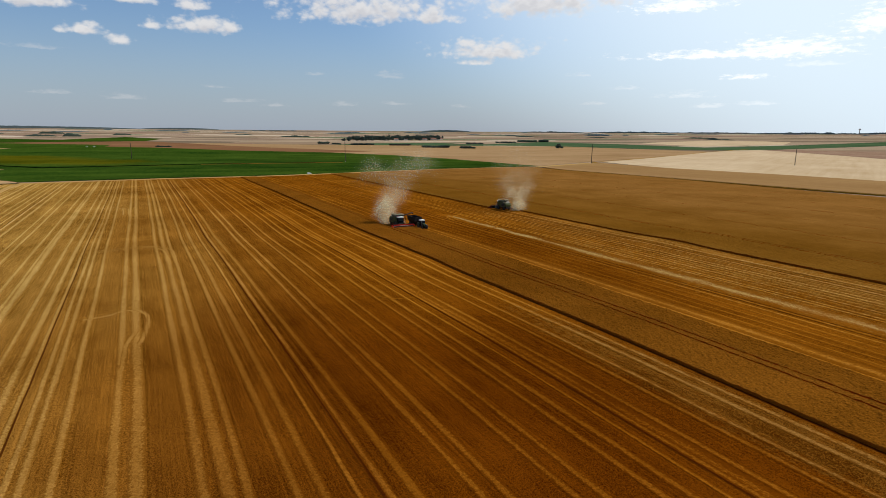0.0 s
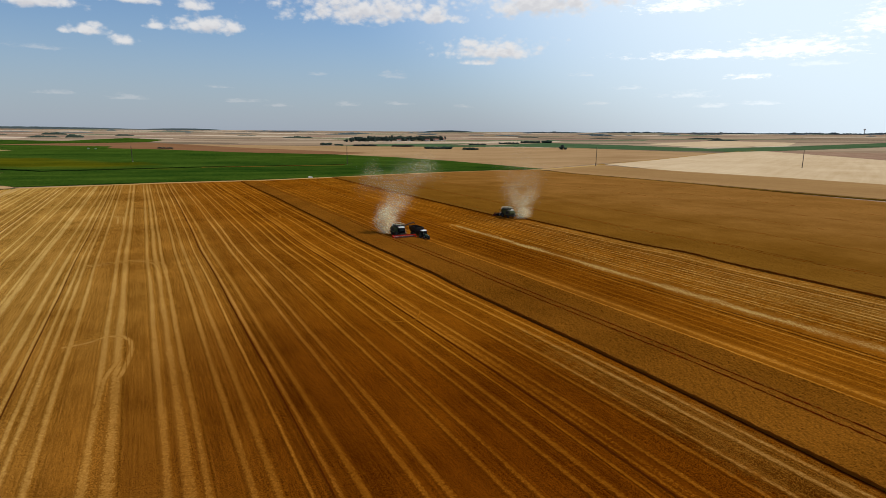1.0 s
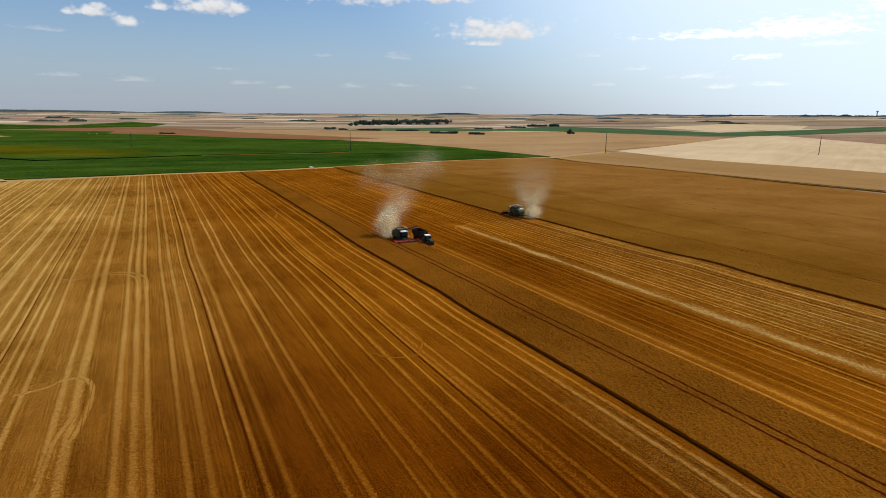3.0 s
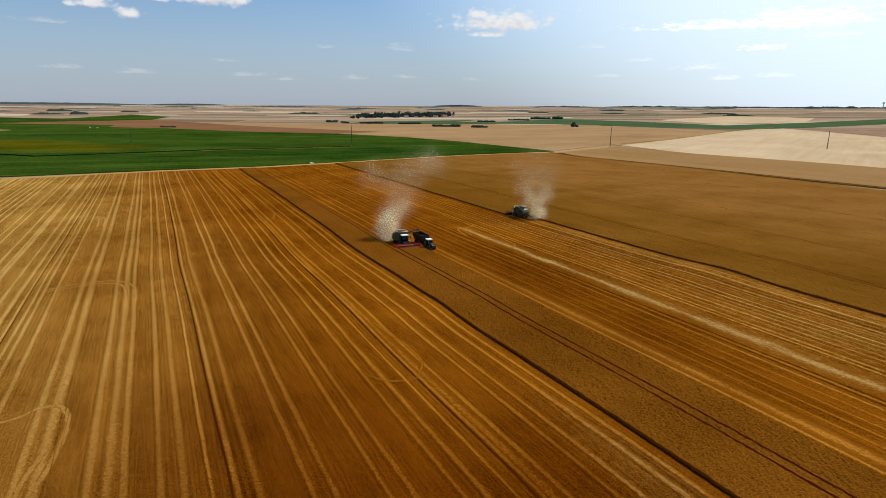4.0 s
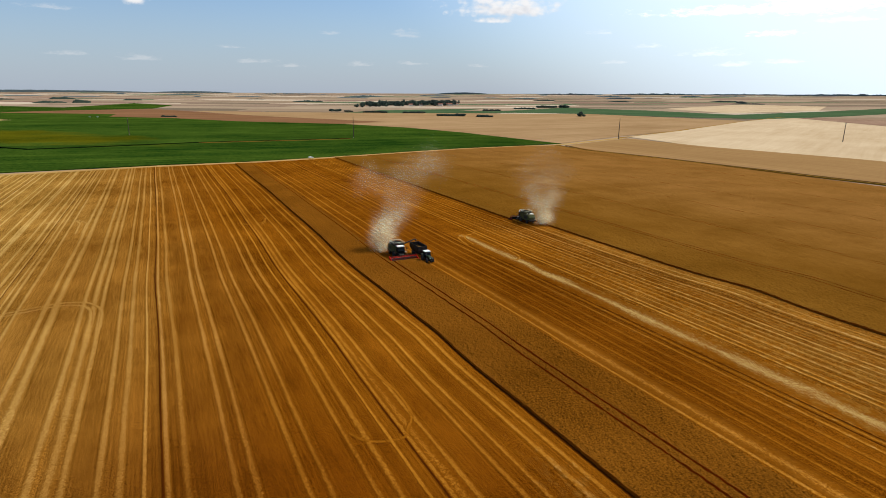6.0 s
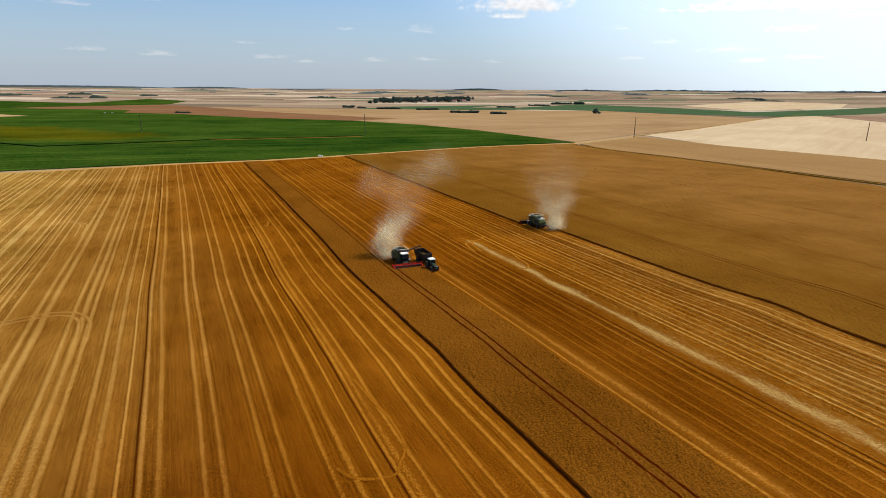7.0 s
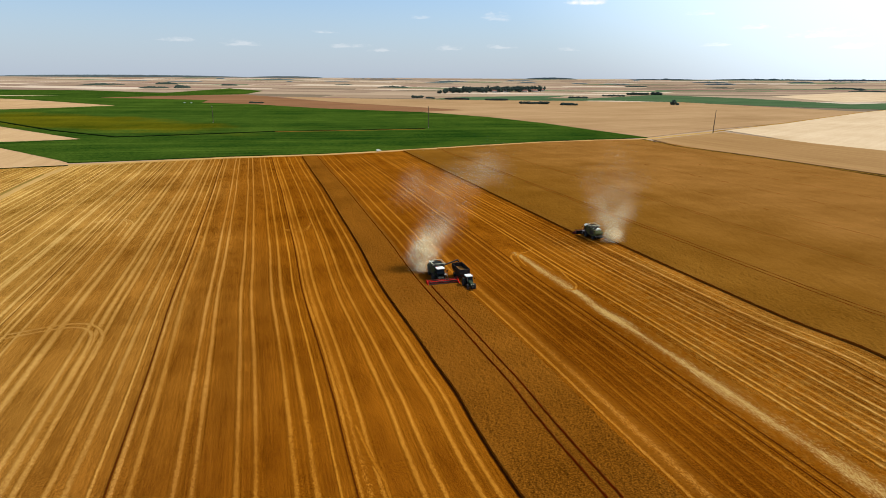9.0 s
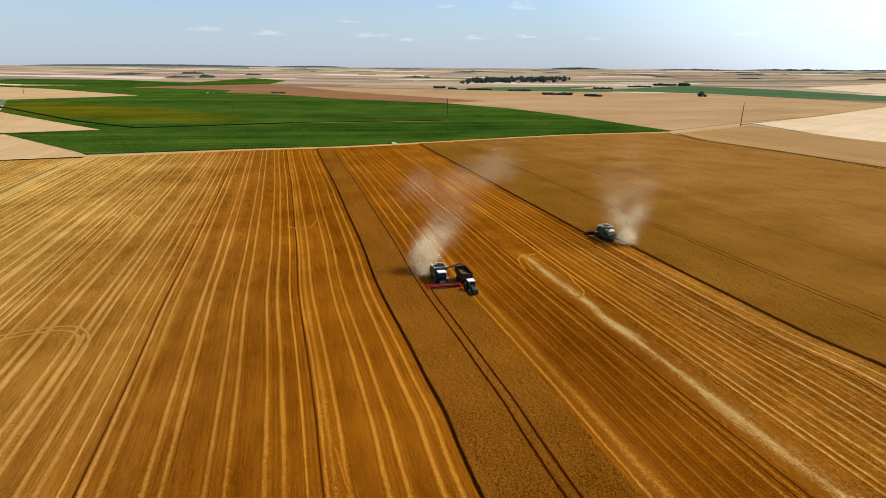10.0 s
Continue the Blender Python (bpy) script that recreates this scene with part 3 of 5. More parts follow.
# wheel lines of the combine's passes, left of the standing strip
PASSES = [4.8, 2.4, 11.9, 9.3, 16.9, 27.8, 25.3, 35.4, 32.8, 43.2, 40.9, 48.7, 58.9, 56.5, 66.7, 62.9, 74.5, 79.8]
for u in PASSES:
    lines("straw_line", u, 0.62 if u in (66.7, 74.5) else random.uniform(0.44, 0.58), M_STRAW_PALE if u > 45 else M_STRAW)
u = 87.5
while u < 205:
    lines("straw_line", u, random.uniform(0.36, 0.6), M_STRAW_PALE)
    lines("straw_line", u + random.uniform(2.3, 2.7), random.uniform(0.3, 0.5), M_STRAW_PALE)
    u += 7.85 + random.uniform(-0.3, 0.3)
for u, half in ((64.6, 0.75), (72.4, 0.85), (18.6, 1.2), (94.5, 0.9), (133, 1.0)):
    lines("straw_band", u, half, M_STRAW_PALE if u > 45 else M_STRAW_WIDE, z=0.02)
# sprayer wheel ways, one with a bright crest, one with an open rut
for c in (21.3, 52.6, 115.8, 147.4, 179.0):
    lines("straw_crest", c + 1.0, 0.3, M_STRAW_BRIGHT, z=0.045)
    lines("rut_and_shade", c - 1.05, 0.2 if c < 60 else 0.12, M_RUT_SHADE, z=0.06, crest=0.0)
    lines("straw_line", c - 1.65, 0.42, M_STRAW, z=0.04)
lines("rut_and_shade", 85.1, 0.14, M_RUT_SHADE, z=0.06, crest=0.0)
for u, half in ((85.6, 0.36), (83.7, 0.36), (82.4, 0.45)):
    lines("straw_line", u, half, M_STRAW_PALE, z=0.04)

# between the standing strip and the uncut block: the cream band of spread straw
for u, half, mat, s1 in ((-23.2, 1.7, M_STRAW_WIDE, A_S + 60), (-45.4, 3.5, M_STRAW_CREAM, 32)):
    lines("straw_band", u, half, mat, z=0.02, s1=s1)
for u, half in ((-20.9, 0.45), (-26.9, 0.4), (-29.6, 0.4), (-32.2, 0.45), (-34.9, 0.5), (-38.0, 0.5), (-40.3, 0.35), (-55.2, 0.4), (-57.2, 0.5), (-59.4, 0.5),
                (-61.4, 0.35), (-68.0, 0.4), (-69.4, 0.4), (-71.2, 0.5), (-75.7, 0.5), (-78.6, 0.4)):
    lines("straw_line", u, half, M_STRAW if u in (-20.9, -38.0, -57.2, -71.2, -75.7) else M_STRAW_FAINT, s1=B_S - 10 if u < -76 else None)
for u in (-51.0, -52.6, -63.4, -65.5):
    lines("straw_crest", u, 0.42, M_STRAW_BRIGHT, z=0.05)
for u in (-39.5, -41.2, -72.6, -74.4):
    lines("rut_and_shade", u, 0.17, M_RUT_SHADE, z=0.06, crest=0.0)
for u, half in ((-25.3, 0.35), (-31.2, 0.3), (-54.0, 0.3)):
    lines("thin_row", u, half, M_SHADY, z=0.03, crest=0.0)
# shadow beside the cut edges of the standing crop, painted as dark strips
lines("rut_and_shade", 0.3, 0.34, M_RUT_SHADE, z=0.0, crest=0.0, s1=row_end(0) - 4)
lines("rut_and_shade", -81.7, 0.34, M_RUT_SHADE, z=0.0, crest=0.0, s1=B_S - 8)
lines("rut_and_shade", -74.7, 0.34, M_RUT_SHADE, z=0.0, crest=0.0, s0=B_S + 4, s1=row_end(-75) - 4)
# the pass just cut behind the near combine
lines("straw_line", -13.4, 0.5, M_STRAW, s0=A_S + 8)
lines("straw_line", -17.0, 0.5, M_STRAW, s0=A_S + 8)



def turn_mark(pts, half, mat):
    """A curved wheel mark where a machine turned; pts along and across the rows."""
    fine = []
    n = len(pts)
    for i in range(n - 1):
        p0, p1, p2, p3 = (Vector(pts[max(0, i - 1)]), Vector(pts[i]), Vector(pts[i + 1]), Vector(pts[min(n - 1, i + 2)]))
        for k in range(6):
            t = k / 6
            fine.append(0.5 * (2 * p1 + (p2 - p0) * t + (2 * p0 - 5 * p1 + 4 * p2 - p3) * t * t + (3 * p1 - p0 - 3 * p2 + p3) * t ** 3))
    fine.append(Vector(pts[-1]))
    vs, fs, uv = [], [], []
    for i, p in enumerate(fine):
        d = (fine[min(i + 1, len(fine) - 1)] - fine[max(i - 1, 0)]).normalized()
        side = Vector((-d.y, d.x)) * half
        for k, q in enumerate((-1, -0.4, 0.4, 1)):
            vs.append(at(p.x + side.x * q, p.y + side.y * q, RIDGE * 0.74 + (0.012 if k in (1, 2) else 0.0)))
            uv.append(((0, 0.3, 0.7, 1)[k], i * 0.2))
    for i in range(len(fine) - 1):
        for k in range(3):
            fs.append((i * 4 + k, i * 4 + 4 + k, i * 4 + 5 + k, i * 4 + k + 1))
    return raw("turn_mark", vs, fs, mat, stubble, uv)


for shift in (0.0, 2.1):
    turn_mark([(-14, 64.6 - shift), (-6, 64.7 - shift), (-1, 65.2 - shift), (2.5 + shift, 66.8 - shift * 0.4), (4.6 + shift, 70), (4.2 + shift, 75), (2 + shift, 82)], 0.5, M_STRAW_PALE)
    turn_mark([(88, 77.0 - shift), (100, 77.2 - shift), (108, 77.6 - shift), (113 + shift, 79.6), (114 + shift, 84), (111 + shift, 91)], 0.45, M_STRAW_PALE)
    turn_mark([(18, -43.0 + shift), (26, -44.0 + shift), (30, -46.0 + shift), (32, -50), (36, -53)], 0.45, M_STRAW)
    turn_mark([(84, 23.5), (80 - shift, 19), (82 - shift, 14.5), (90, 12.5)], 0.45, M_STRAW)
turn_mark([(-68, 81.0), (-67, 77.2), (-65, 74.8), (-65.5, 71.9), (-70, 70.5), (-75, 70.4), (-81.5, 71.1), (-86, 71.8)], 0.5, M_STRAW_PALE)
turn_mark([(-79, 72.4), (-83, 73.2), (-87, 73.9), (-97, 74.3)], 0.5, M_STRAW_PALE)
turn_mark([(-50.7, 18.0), (-59.8, 17.1), (-65.8, 16.3), (-73.2, 16.8), (-77.1, 18.9), (-79.1, 20.3), (-79.0, 23.0), (-77.6, 25.6), (-74.8, 27.0)], 0.4, M_STRAW_FAINT)
turn_mark([(12, -50.6), (5.8, -49.4), (-0.5, -48.6), (-3.9, -46.1), (-3.2, -43.4)], 0.45, M_STRAW)
turn_mark([(36, -44.0), (31, -46.4), (26, -47.6), (20, -48.2), (12, -48.6)], 0.45, M_STRAW_FAINT)

press(WAYS)

# ---- standing wheat ----
TOP = 0.56


def standing(name, u0, u1, s0, s1, fine, label):
    return tagged(strip_mesh(name, u0, u1, s0, s1, fine, fine * 1.4, TOP, M_WHEAT if u0 > -30 else M_WHEAT_BLOCK, None, 0.11, M_WHEAT_SIDE), label, "wheat", kind="stuff")


STRIP = "standing strip of ripe brown wheat between stubble"
for u0, u1 in ((0.0, -9.75), (-10.2, -11.7), (-12.15, -19.5)):
    standing("standing_wheat", u0, u1, -290, -165, 0.8, STRIP)
    standing("standing_wheat", u0, u1, -165, A_S - 2.2, 0.34, STRIP)
standing("standing_wheat", 0.0, -9.8, A_S - 2.2, 110, 0.42, STRIP)
standing("standing_wheat", 0.0, -9.8, 110, row_end(-5) - 4, 0.9, STRIP)
standing("standing_wheat", -10.15, -11.2, A_S - 2.2, row_end(-11) - 4, 0.6, STRIP)

BLOCK = "uncut block of ripe brown wheat with sprayer tracks"
standing("standing_wheat", -82.0, -102.75, -300, B_S + 1, 0.62, BLOCK)
standing("standing_wheat", -75.0, -81.6, B_S + 1, row_end(-78) - 4, 0.8, BLOCK)
standing("standing_wheat", -81.6, -102.75, B_S + 1, row_end(-90) - 4, 1.1, BLOCK)
edges = [(-103.1, -104.75), (-105.1, -137.3), (-137.45, -139.3), (-139.45, -171.5), (-171.6, -205.2), (-205.3, -238.8), (-238.9, -272.5), (-272.6, -304.0)]


def block_mesh(u0, u1, step):
    nu, ns = max(1, round(abs(u1 - u0) / step)), 260
    vs, uv, fs, ix = [], [], [], []
    for i in range(nu + 1):
        u = u0 + (u1 - u0) * i / nu
        e = row_end(u) - 4
        for j in range(ns + 1):
            s = -300 + (e + 300) * j / ns
            h = TOP + 0.08 * (noise.noise((s * 0.9, u * 0.9, 0)) + random.uniform(-0.5, 0.5))
            vs.append(at(s, u, h, 1.0))
            uv.append((i / nu, s / 10))
    for i in range(nu):
        for j in range(ns):
            a = i * (ns + 1) + j
            fs.append((a, a + 1, a + ns + 2, a + ns + 1))
            ix.append(0)
    for line in ([j for j in range(ns + 1)], [nu * (ns + 1) + j for j in range(ns + 1)], [i * (ns + 1) + ns for i in range(nu + 1)]):
        start = len(vs)
        for k in line:
            vs.append((vs[k][0], vs[k][1], 0.0))
            uv.append(uv[k])
        for q in range(len(line) - 1):
            fs.append((line[q], line[q + 1], start + q + 1, start + q))
            ix.append(1)
    return tagged(raw("standing_wheat", vs, fs, [M_WHEAT_BLOCK, M_WHEAT_SIDE], None, uv, ix), BLOCK, "wheat", kind="stuff")


for u0, u1 in edges:
    block_mesh(u0, u1, 1.4 if abs(u1 - u0) > 5 else 0.7)

# ---- parcels round it, near to far ----
field("green_field", [(-283, 402), (-203, 451), (-143, 482), (-105, 511), (-50, 557), (5, 602), (57, 633), (104, 660), (7, 818), (-70, 910), (-178, 994), (-367, 1050), (-520, 1136), (-645, 1162), (-690, 1265), (-850, 1275), (-962, 1279), (-1022, 1152), (-720, 1022), (-761, 937), (-815, 850), (-633, 667), (-385, 535), (-443, 490)], 0.55, M_GREEN, "lush dark green field of leafy summer crop", "green field")
field("tan_field", [(-436, 483), (-419, 488), (-285, 402), (-277, 393), (-312, 368), (-520, 300)], 0.4, M_STRAW_FIELD, "pale straw coloured stubble parcel beside the green crop", "field")
field("tan_field", [(-633, 667), (-533, 614), (-385, 535), (-443, 490), (-760, 520)], 0.4, M_STRAW_FIELD, "pale straw coloured stubble parcel beside the green crop", "field")
field("tan_field", [(-1149, 1179), (-1022, 1150), (-722, 1021), (-763, 937), (-817, 850), (-1300, 900), (-1400, 1150)], 0.4, M_STRAW_FIELD, "pale straw coloured stubble parcel beside the green crop", "field")
field("stubble_parcel", [(-218, 281), (-237, 316), (-256, 354), (-272, 392), (-312, 366), (-520, 298), (-560, 60), (-150, 60), (-170, 200)], 0.06, M_STUBBLE, "golden stubble parcel past the field track", "stubble field", skirt=0.1)
field("green_field", [(-964, 1281), (-884, 1431), (-777, 1592), (-850, 1855), (-1061, 2037), (-1007, 1590), (-1316, 1679), (-1560, 1600), (-1480, 1260), (-1149, 1181), (-1024, 1154)], 0.5, M_GREEN, "dark green crop reaching into pale fields", "green field")
field("pale_field", [(-1480, 1300), (-1216, 1246), (-1101, 1326), (-1230, 1290), (-1490, 1345)], 0.7, M_PALE_FIELD, "narrow pale strip in the green crop", "field")
field("red_field", [(-850, 1277), (-958, 1281), (-882, 1427), (-768, 1573), (-670, 1490), (-458, 1297), (-363, 1224), (-245, 1147), (-124, 1060), (-190, 1000), (-367, 1052), (-520, 1138), (-645, 1164), (-690, 1266)], 0.45, M_RED_FIELD, "bare reddish brown soil parcel", "field")
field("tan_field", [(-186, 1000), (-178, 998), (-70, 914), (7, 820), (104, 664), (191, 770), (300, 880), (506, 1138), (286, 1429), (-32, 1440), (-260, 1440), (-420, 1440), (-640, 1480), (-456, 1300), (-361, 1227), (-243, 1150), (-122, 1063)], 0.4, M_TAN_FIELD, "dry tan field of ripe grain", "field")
field("pale_field", [(197, 758), (301, 876), (495, 1125), (647, 1277), (640, 1000), (625, 850), (480, 640), (343, 457), (307, 524), (234, 630)], 0.45, M_PALE_FIELD, "broad pale cream stubble field", "field")
field("wheat_parcel", [(105, 640), (190, 735), (237, 634), (308, 528), (343, 460), (480, 250), (560, 0), (440, -150), (428, 0), (398, 100), (362, 190), (318, 270), (275, 335), (252, 368), (228, 407), (207, 445), (184, 484), (155, 534), (120, 586)], 0.55, M_RIPE, "ripe golden brown wheat parcel", "wheat field")
field("soil_field", [(650, 1277), (830, 1130), (900, 900), (628, 850), (642, 1000)], 0.4, M_SOIL_FIELD, "bare greyish brown soil parcel", "field")
field("pale_field", [(628, 848), (900, 900), (1100, 500), (570, 0), (485, 250), (343, 457), (480, 640)], 0.38, M_PALE_FIELD, "broad pale cream stubble field", "field")
field("green_field", [(112, 1585), (304, 1860), (483, 1655), (598, 1395), (902, 1582), (1415, 1949), (1300, 1600), (1150, 1560), (753, 1300), (579, 1205), (415, 1290), (286, 1432), (152, 1478), (-5, 1574)], 0.5, M_GREEN_DULL, "dull green crop band on the plain", "green field")
field("pale_field", [(570, 1778), (965, 2191), (1114, 1952), (916, 1640), (621, 1475)], 0.55, M_PALE_FIELD, "pale cream stubble field on the plain", "field")
field("green_field", [(-260, 1445), (-32, 1445), (150, 1480), (-5, 1572), (80, 1772), (-200, 1600)], 0.42, M_GREEN_DULL, "dull green grass strip with bushes", "green field")

# tracks between the parcels
def track(name, pts, half, h, mat, label, category):
    bm = bmesh.new()
    rows_ = []
    for i, (x, y) in enumerate(pts):
        a, b = pts[max(0, i - 1)], pts[min(len(pts) - 1, i + 1)]
        t = Vector((b[0] - a[0], b[1] - a[1])).normalized()
        rows_.append([bm.verts.new((x - t.y * k, y + t.x * k, terrain(x, y) + z)) for k, z in ((half, -0.3), (half * 0.8, h), (-half * 0.8, h), (-half, -0.3))])
    for p, q in zip(rows_, rows_[1:]):
        for i in range(3):
            bm.faces.new((p[i], q[i], q[i + 1], p[i + 1]))
    bmesh.ops.recalc_face_normals(bm, faces=bm.faces)
    return tagged(part(name, bm, mat), label, category, kind="structure")


def densify(pts, step=25):
    out = []
    for a, b in zip(pts, pts[1:]):
        n = max(1, int(math.dist(a, b) / step))
        out += [(a[0] + (b[0] - a[0]) * i / n, a[1] + (b[1] - a[1]) * i / n) for i in range(n)]
    return out + [pts[-1]]


track("farm_track", densify([(-290, 392), (-272, 396), (-203, 446), (-143, 477), (-105, 506), (-50, 552), (5, 597), (57, 628), (97, 646), (184, 742)]), 4.4, 0.22, M_TRACK, "pale dusty farm track along the field edge", "track")
track("verge", densify([(184, 744), (301, 880), (500, 1130), (650, 1290)]), 1.6, 0.6, M_VERGE, "dry grass verge between two fields", "verge")
track("farm_track", densify([(-150, 150), (-195, 235), (-220, 281), (-239, 316), (-258, 354), (-274, 392)]), 2.6, 0.24, M_TRACK, "pale dusty farm track along the field edge", "track")
track("verge", densify([(-153, 153), (-198.5, 238), (-223.5, 284), (-242.5, 319), (-261.5, 357)]), 0.8, 0.42, M_OLIVE_VERGE, "olive green grass crown of a farm track", "verge")
track("ditch", densify([(-701, 730), (-472, 600), (-368, 556), (-336, 577), (-258, 640), (-165, 683), (-117, 708)]), 1.7, 1.2, M_DITCH, "dark green ditch hedge through the crop", "ditch")
track("verge", densify([(-254, 637), (-162, 680), (-116, 703)]), 1.2, 0.85, M_VERGE, "pale dry grass strip beside a ditch", "verge")
track("ditch", densify([(-312, 367), (-275, 391)]), 0.8, 0.5, M_DITCH, "dark grassy field border", "ditch")
track("ditch", densify([(-436, 484), (-419, 489), (-385, 534)], 40), 0.9, 0.65, M_DITCH, "dark grassy field border", "ditch")
GAP = [(97, 640), (117, 584), (152, 532), (181, 482), (204, 443), (225, 405), (249, 366), (272, 333), (315, 268), (359, 188), (395, 98)]
track("verge", densify(GAP), 1.3, 0.74, M_GAP, "dark bare gap between two wheat parcels", "verge")
track("verge", densify([(x - 2.4, y - 1.6) for x, y in GAP]), 0.8, 0.72, M_VERGE, "dry grass edge beside a bare gap", "verge")

# the patchwork of the far plain
random.seed(5)
KINDS = [("straw_field", 0, "far pale straw field", 6), ("pale_field", 1, "far pale cream field", 5), ("tan_field", 2, "far tan field", 5),
         ("soil_field", 3, "far bare soil field", 4), ("green_field", 4, "far dull green field", 3), ("rust_field", 5, "far rust brown soil field", 2), ("dark_field", 6, "far dark field with hedges", 2)]
bag = [k for k in KINDS for _ in range(k[3])]
y = 560.0
band = 0
while y < 4700:
    deep = random.uniform(60, 170)
    x = -0.95 * y - 500 - random.uniform(0, 200)
    while x < 0.85 * y + 300:
        wide = random.uniform(180, 850)
        sk = random.uniform(-60, 60)
        pts = [(x + 3, y + sk * 0.3), (x + wide - 3, y + sk * 0.5), (x + wide - 3 + sk, y + deep - 4), (x + 3 + sk, y + deep - 4)]
        r = [math.hypot(*p) for p in pts]
        near = min(r) < 1150 and -700 < x + wide / 2 < 700
        if max(r) < 4880 and not near:
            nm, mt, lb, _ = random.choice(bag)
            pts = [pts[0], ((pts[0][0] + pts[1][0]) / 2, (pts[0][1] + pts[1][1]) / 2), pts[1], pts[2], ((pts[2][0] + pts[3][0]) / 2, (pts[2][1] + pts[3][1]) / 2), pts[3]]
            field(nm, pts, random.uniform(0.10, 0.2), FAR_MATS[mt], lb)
        x += wide
    y += deep
    band += 1

# ---- skyline ----
def ridge(name, a0, a1, r, low, tall, mat, label, category, seed, kind="stuff", step=0.06, rugged=1.0):
    """A belt of far trees or a far rise along an arc, with depth and an uneven crown line."""
    bm = bmesh.new()
    n = max(3, int((a1 - a0) / step))
    rows_ = []
    for i in range(n + 1):
        a = radians(a0 + (a1 - a0) * i / n)
        fall = max(0.0, math.sin(math.pi * i / n)) ** 0.5
        h = tall * fall * (1 + rugged * (0.5 * noise.noise((i * 0.11, seed, 0)) + 0.55 * noise.noise((i * 0.53, seed, 4)) + 0.3 * noise.noise((i * 1.7, seed, 8))))
        ring_ = []
        for dr, k in ((-14, 0.0), (-9, 0.8), (0, 1.0), (12, 0.7), (18, 0.0)):
            x, y_ = (r + dr) * math.sin(a), (r + dr) * math.cos(a)
            z = terrain(x, y_) + low
            ring_.append(bm.verts.new((x, y_, z + max(0.2, h) * k - (2 if k == 0 else 0))))
        rows_.append(ring_)
    for p, q in zip(rows_, rows_[1:]):
        for i in range(4):
            bm.faces.new((p[i], p[i + 1], q[i + 1], q[i]))
    bmesh.ops.recalc_face_normals(bm, faces=bm.faces)
    return tagged(part(name, bm, mat), label, category, kind=kind)


# backdrop that glows: haze over the far hills painted as emission
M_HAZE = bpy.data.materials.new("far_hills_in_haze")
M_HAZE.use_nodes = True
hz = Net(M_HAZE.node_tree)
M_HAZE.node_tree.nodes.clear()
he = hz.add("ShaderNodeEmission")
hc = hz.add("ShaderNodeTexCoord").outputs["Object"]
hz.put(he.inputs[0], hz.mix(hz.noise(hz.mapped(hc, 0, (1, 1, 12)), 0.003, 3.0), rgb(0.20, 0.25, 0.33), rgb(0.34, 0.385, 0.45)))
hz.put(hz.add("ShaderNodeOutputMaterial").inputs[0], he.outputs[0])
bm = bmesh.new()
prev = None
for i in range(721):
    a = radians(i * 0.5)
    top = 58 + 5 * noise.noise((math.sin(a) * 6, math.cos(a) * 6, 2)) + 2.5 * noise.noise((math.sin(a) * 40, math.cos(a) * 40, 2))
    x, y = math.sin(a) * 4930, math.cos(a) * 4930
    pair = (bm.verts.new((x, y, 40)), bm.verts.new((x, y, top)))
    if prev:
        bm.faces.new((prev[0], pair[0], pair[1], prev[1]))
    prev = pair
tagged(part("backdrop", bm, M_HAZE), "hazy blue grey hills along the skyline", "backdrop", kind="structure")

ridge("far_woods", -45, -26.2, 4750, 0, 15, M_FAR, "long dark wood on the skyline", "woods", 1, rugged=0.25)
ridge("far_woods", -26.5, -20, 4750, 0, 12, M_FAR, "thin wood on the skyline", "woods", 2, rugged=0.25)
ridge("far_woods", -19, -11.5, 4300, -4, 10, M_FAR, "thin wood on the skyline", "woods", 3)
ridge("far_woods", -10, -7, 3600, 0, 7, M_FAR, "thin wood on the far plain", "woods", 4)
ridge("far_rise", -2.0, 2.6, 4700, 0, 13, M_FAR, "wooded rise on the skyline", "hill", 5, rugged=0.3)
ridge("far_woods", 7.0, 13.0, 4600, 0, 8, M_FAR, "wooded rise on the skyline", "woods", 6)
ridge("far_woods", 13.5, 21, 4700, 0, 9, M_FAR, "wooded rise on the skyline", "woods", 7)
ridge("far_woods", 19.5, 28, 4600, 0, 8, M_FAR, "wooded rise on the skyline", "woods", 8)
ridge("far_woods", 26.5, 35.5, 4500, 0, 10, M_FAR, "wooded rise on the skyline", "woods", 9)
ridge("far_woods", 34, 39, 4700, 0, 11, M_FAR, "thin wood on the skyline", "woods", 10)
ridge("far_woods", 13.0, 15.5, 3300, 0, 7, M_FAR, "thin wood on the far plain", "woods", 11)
ridge("far_woods", -33.5, -31.7, 2880, 0, 9, M_LEAF, "small dark copse on the far plain", "woods", 12)
ridge("far_woods", -31.9, -30.6, 2350, 0, 10, M_LEAF, "small dark copse on the far plain", "woods", 13)

random.seed(21)
for k in range(34):
    r = random.uniform(2300, 4500)
    a = random.uniform(-42, 38)
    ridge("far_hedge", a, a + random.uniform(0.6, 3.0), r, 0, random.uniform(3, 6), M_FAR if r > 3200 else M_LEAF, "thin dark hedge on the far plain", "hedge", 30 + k)

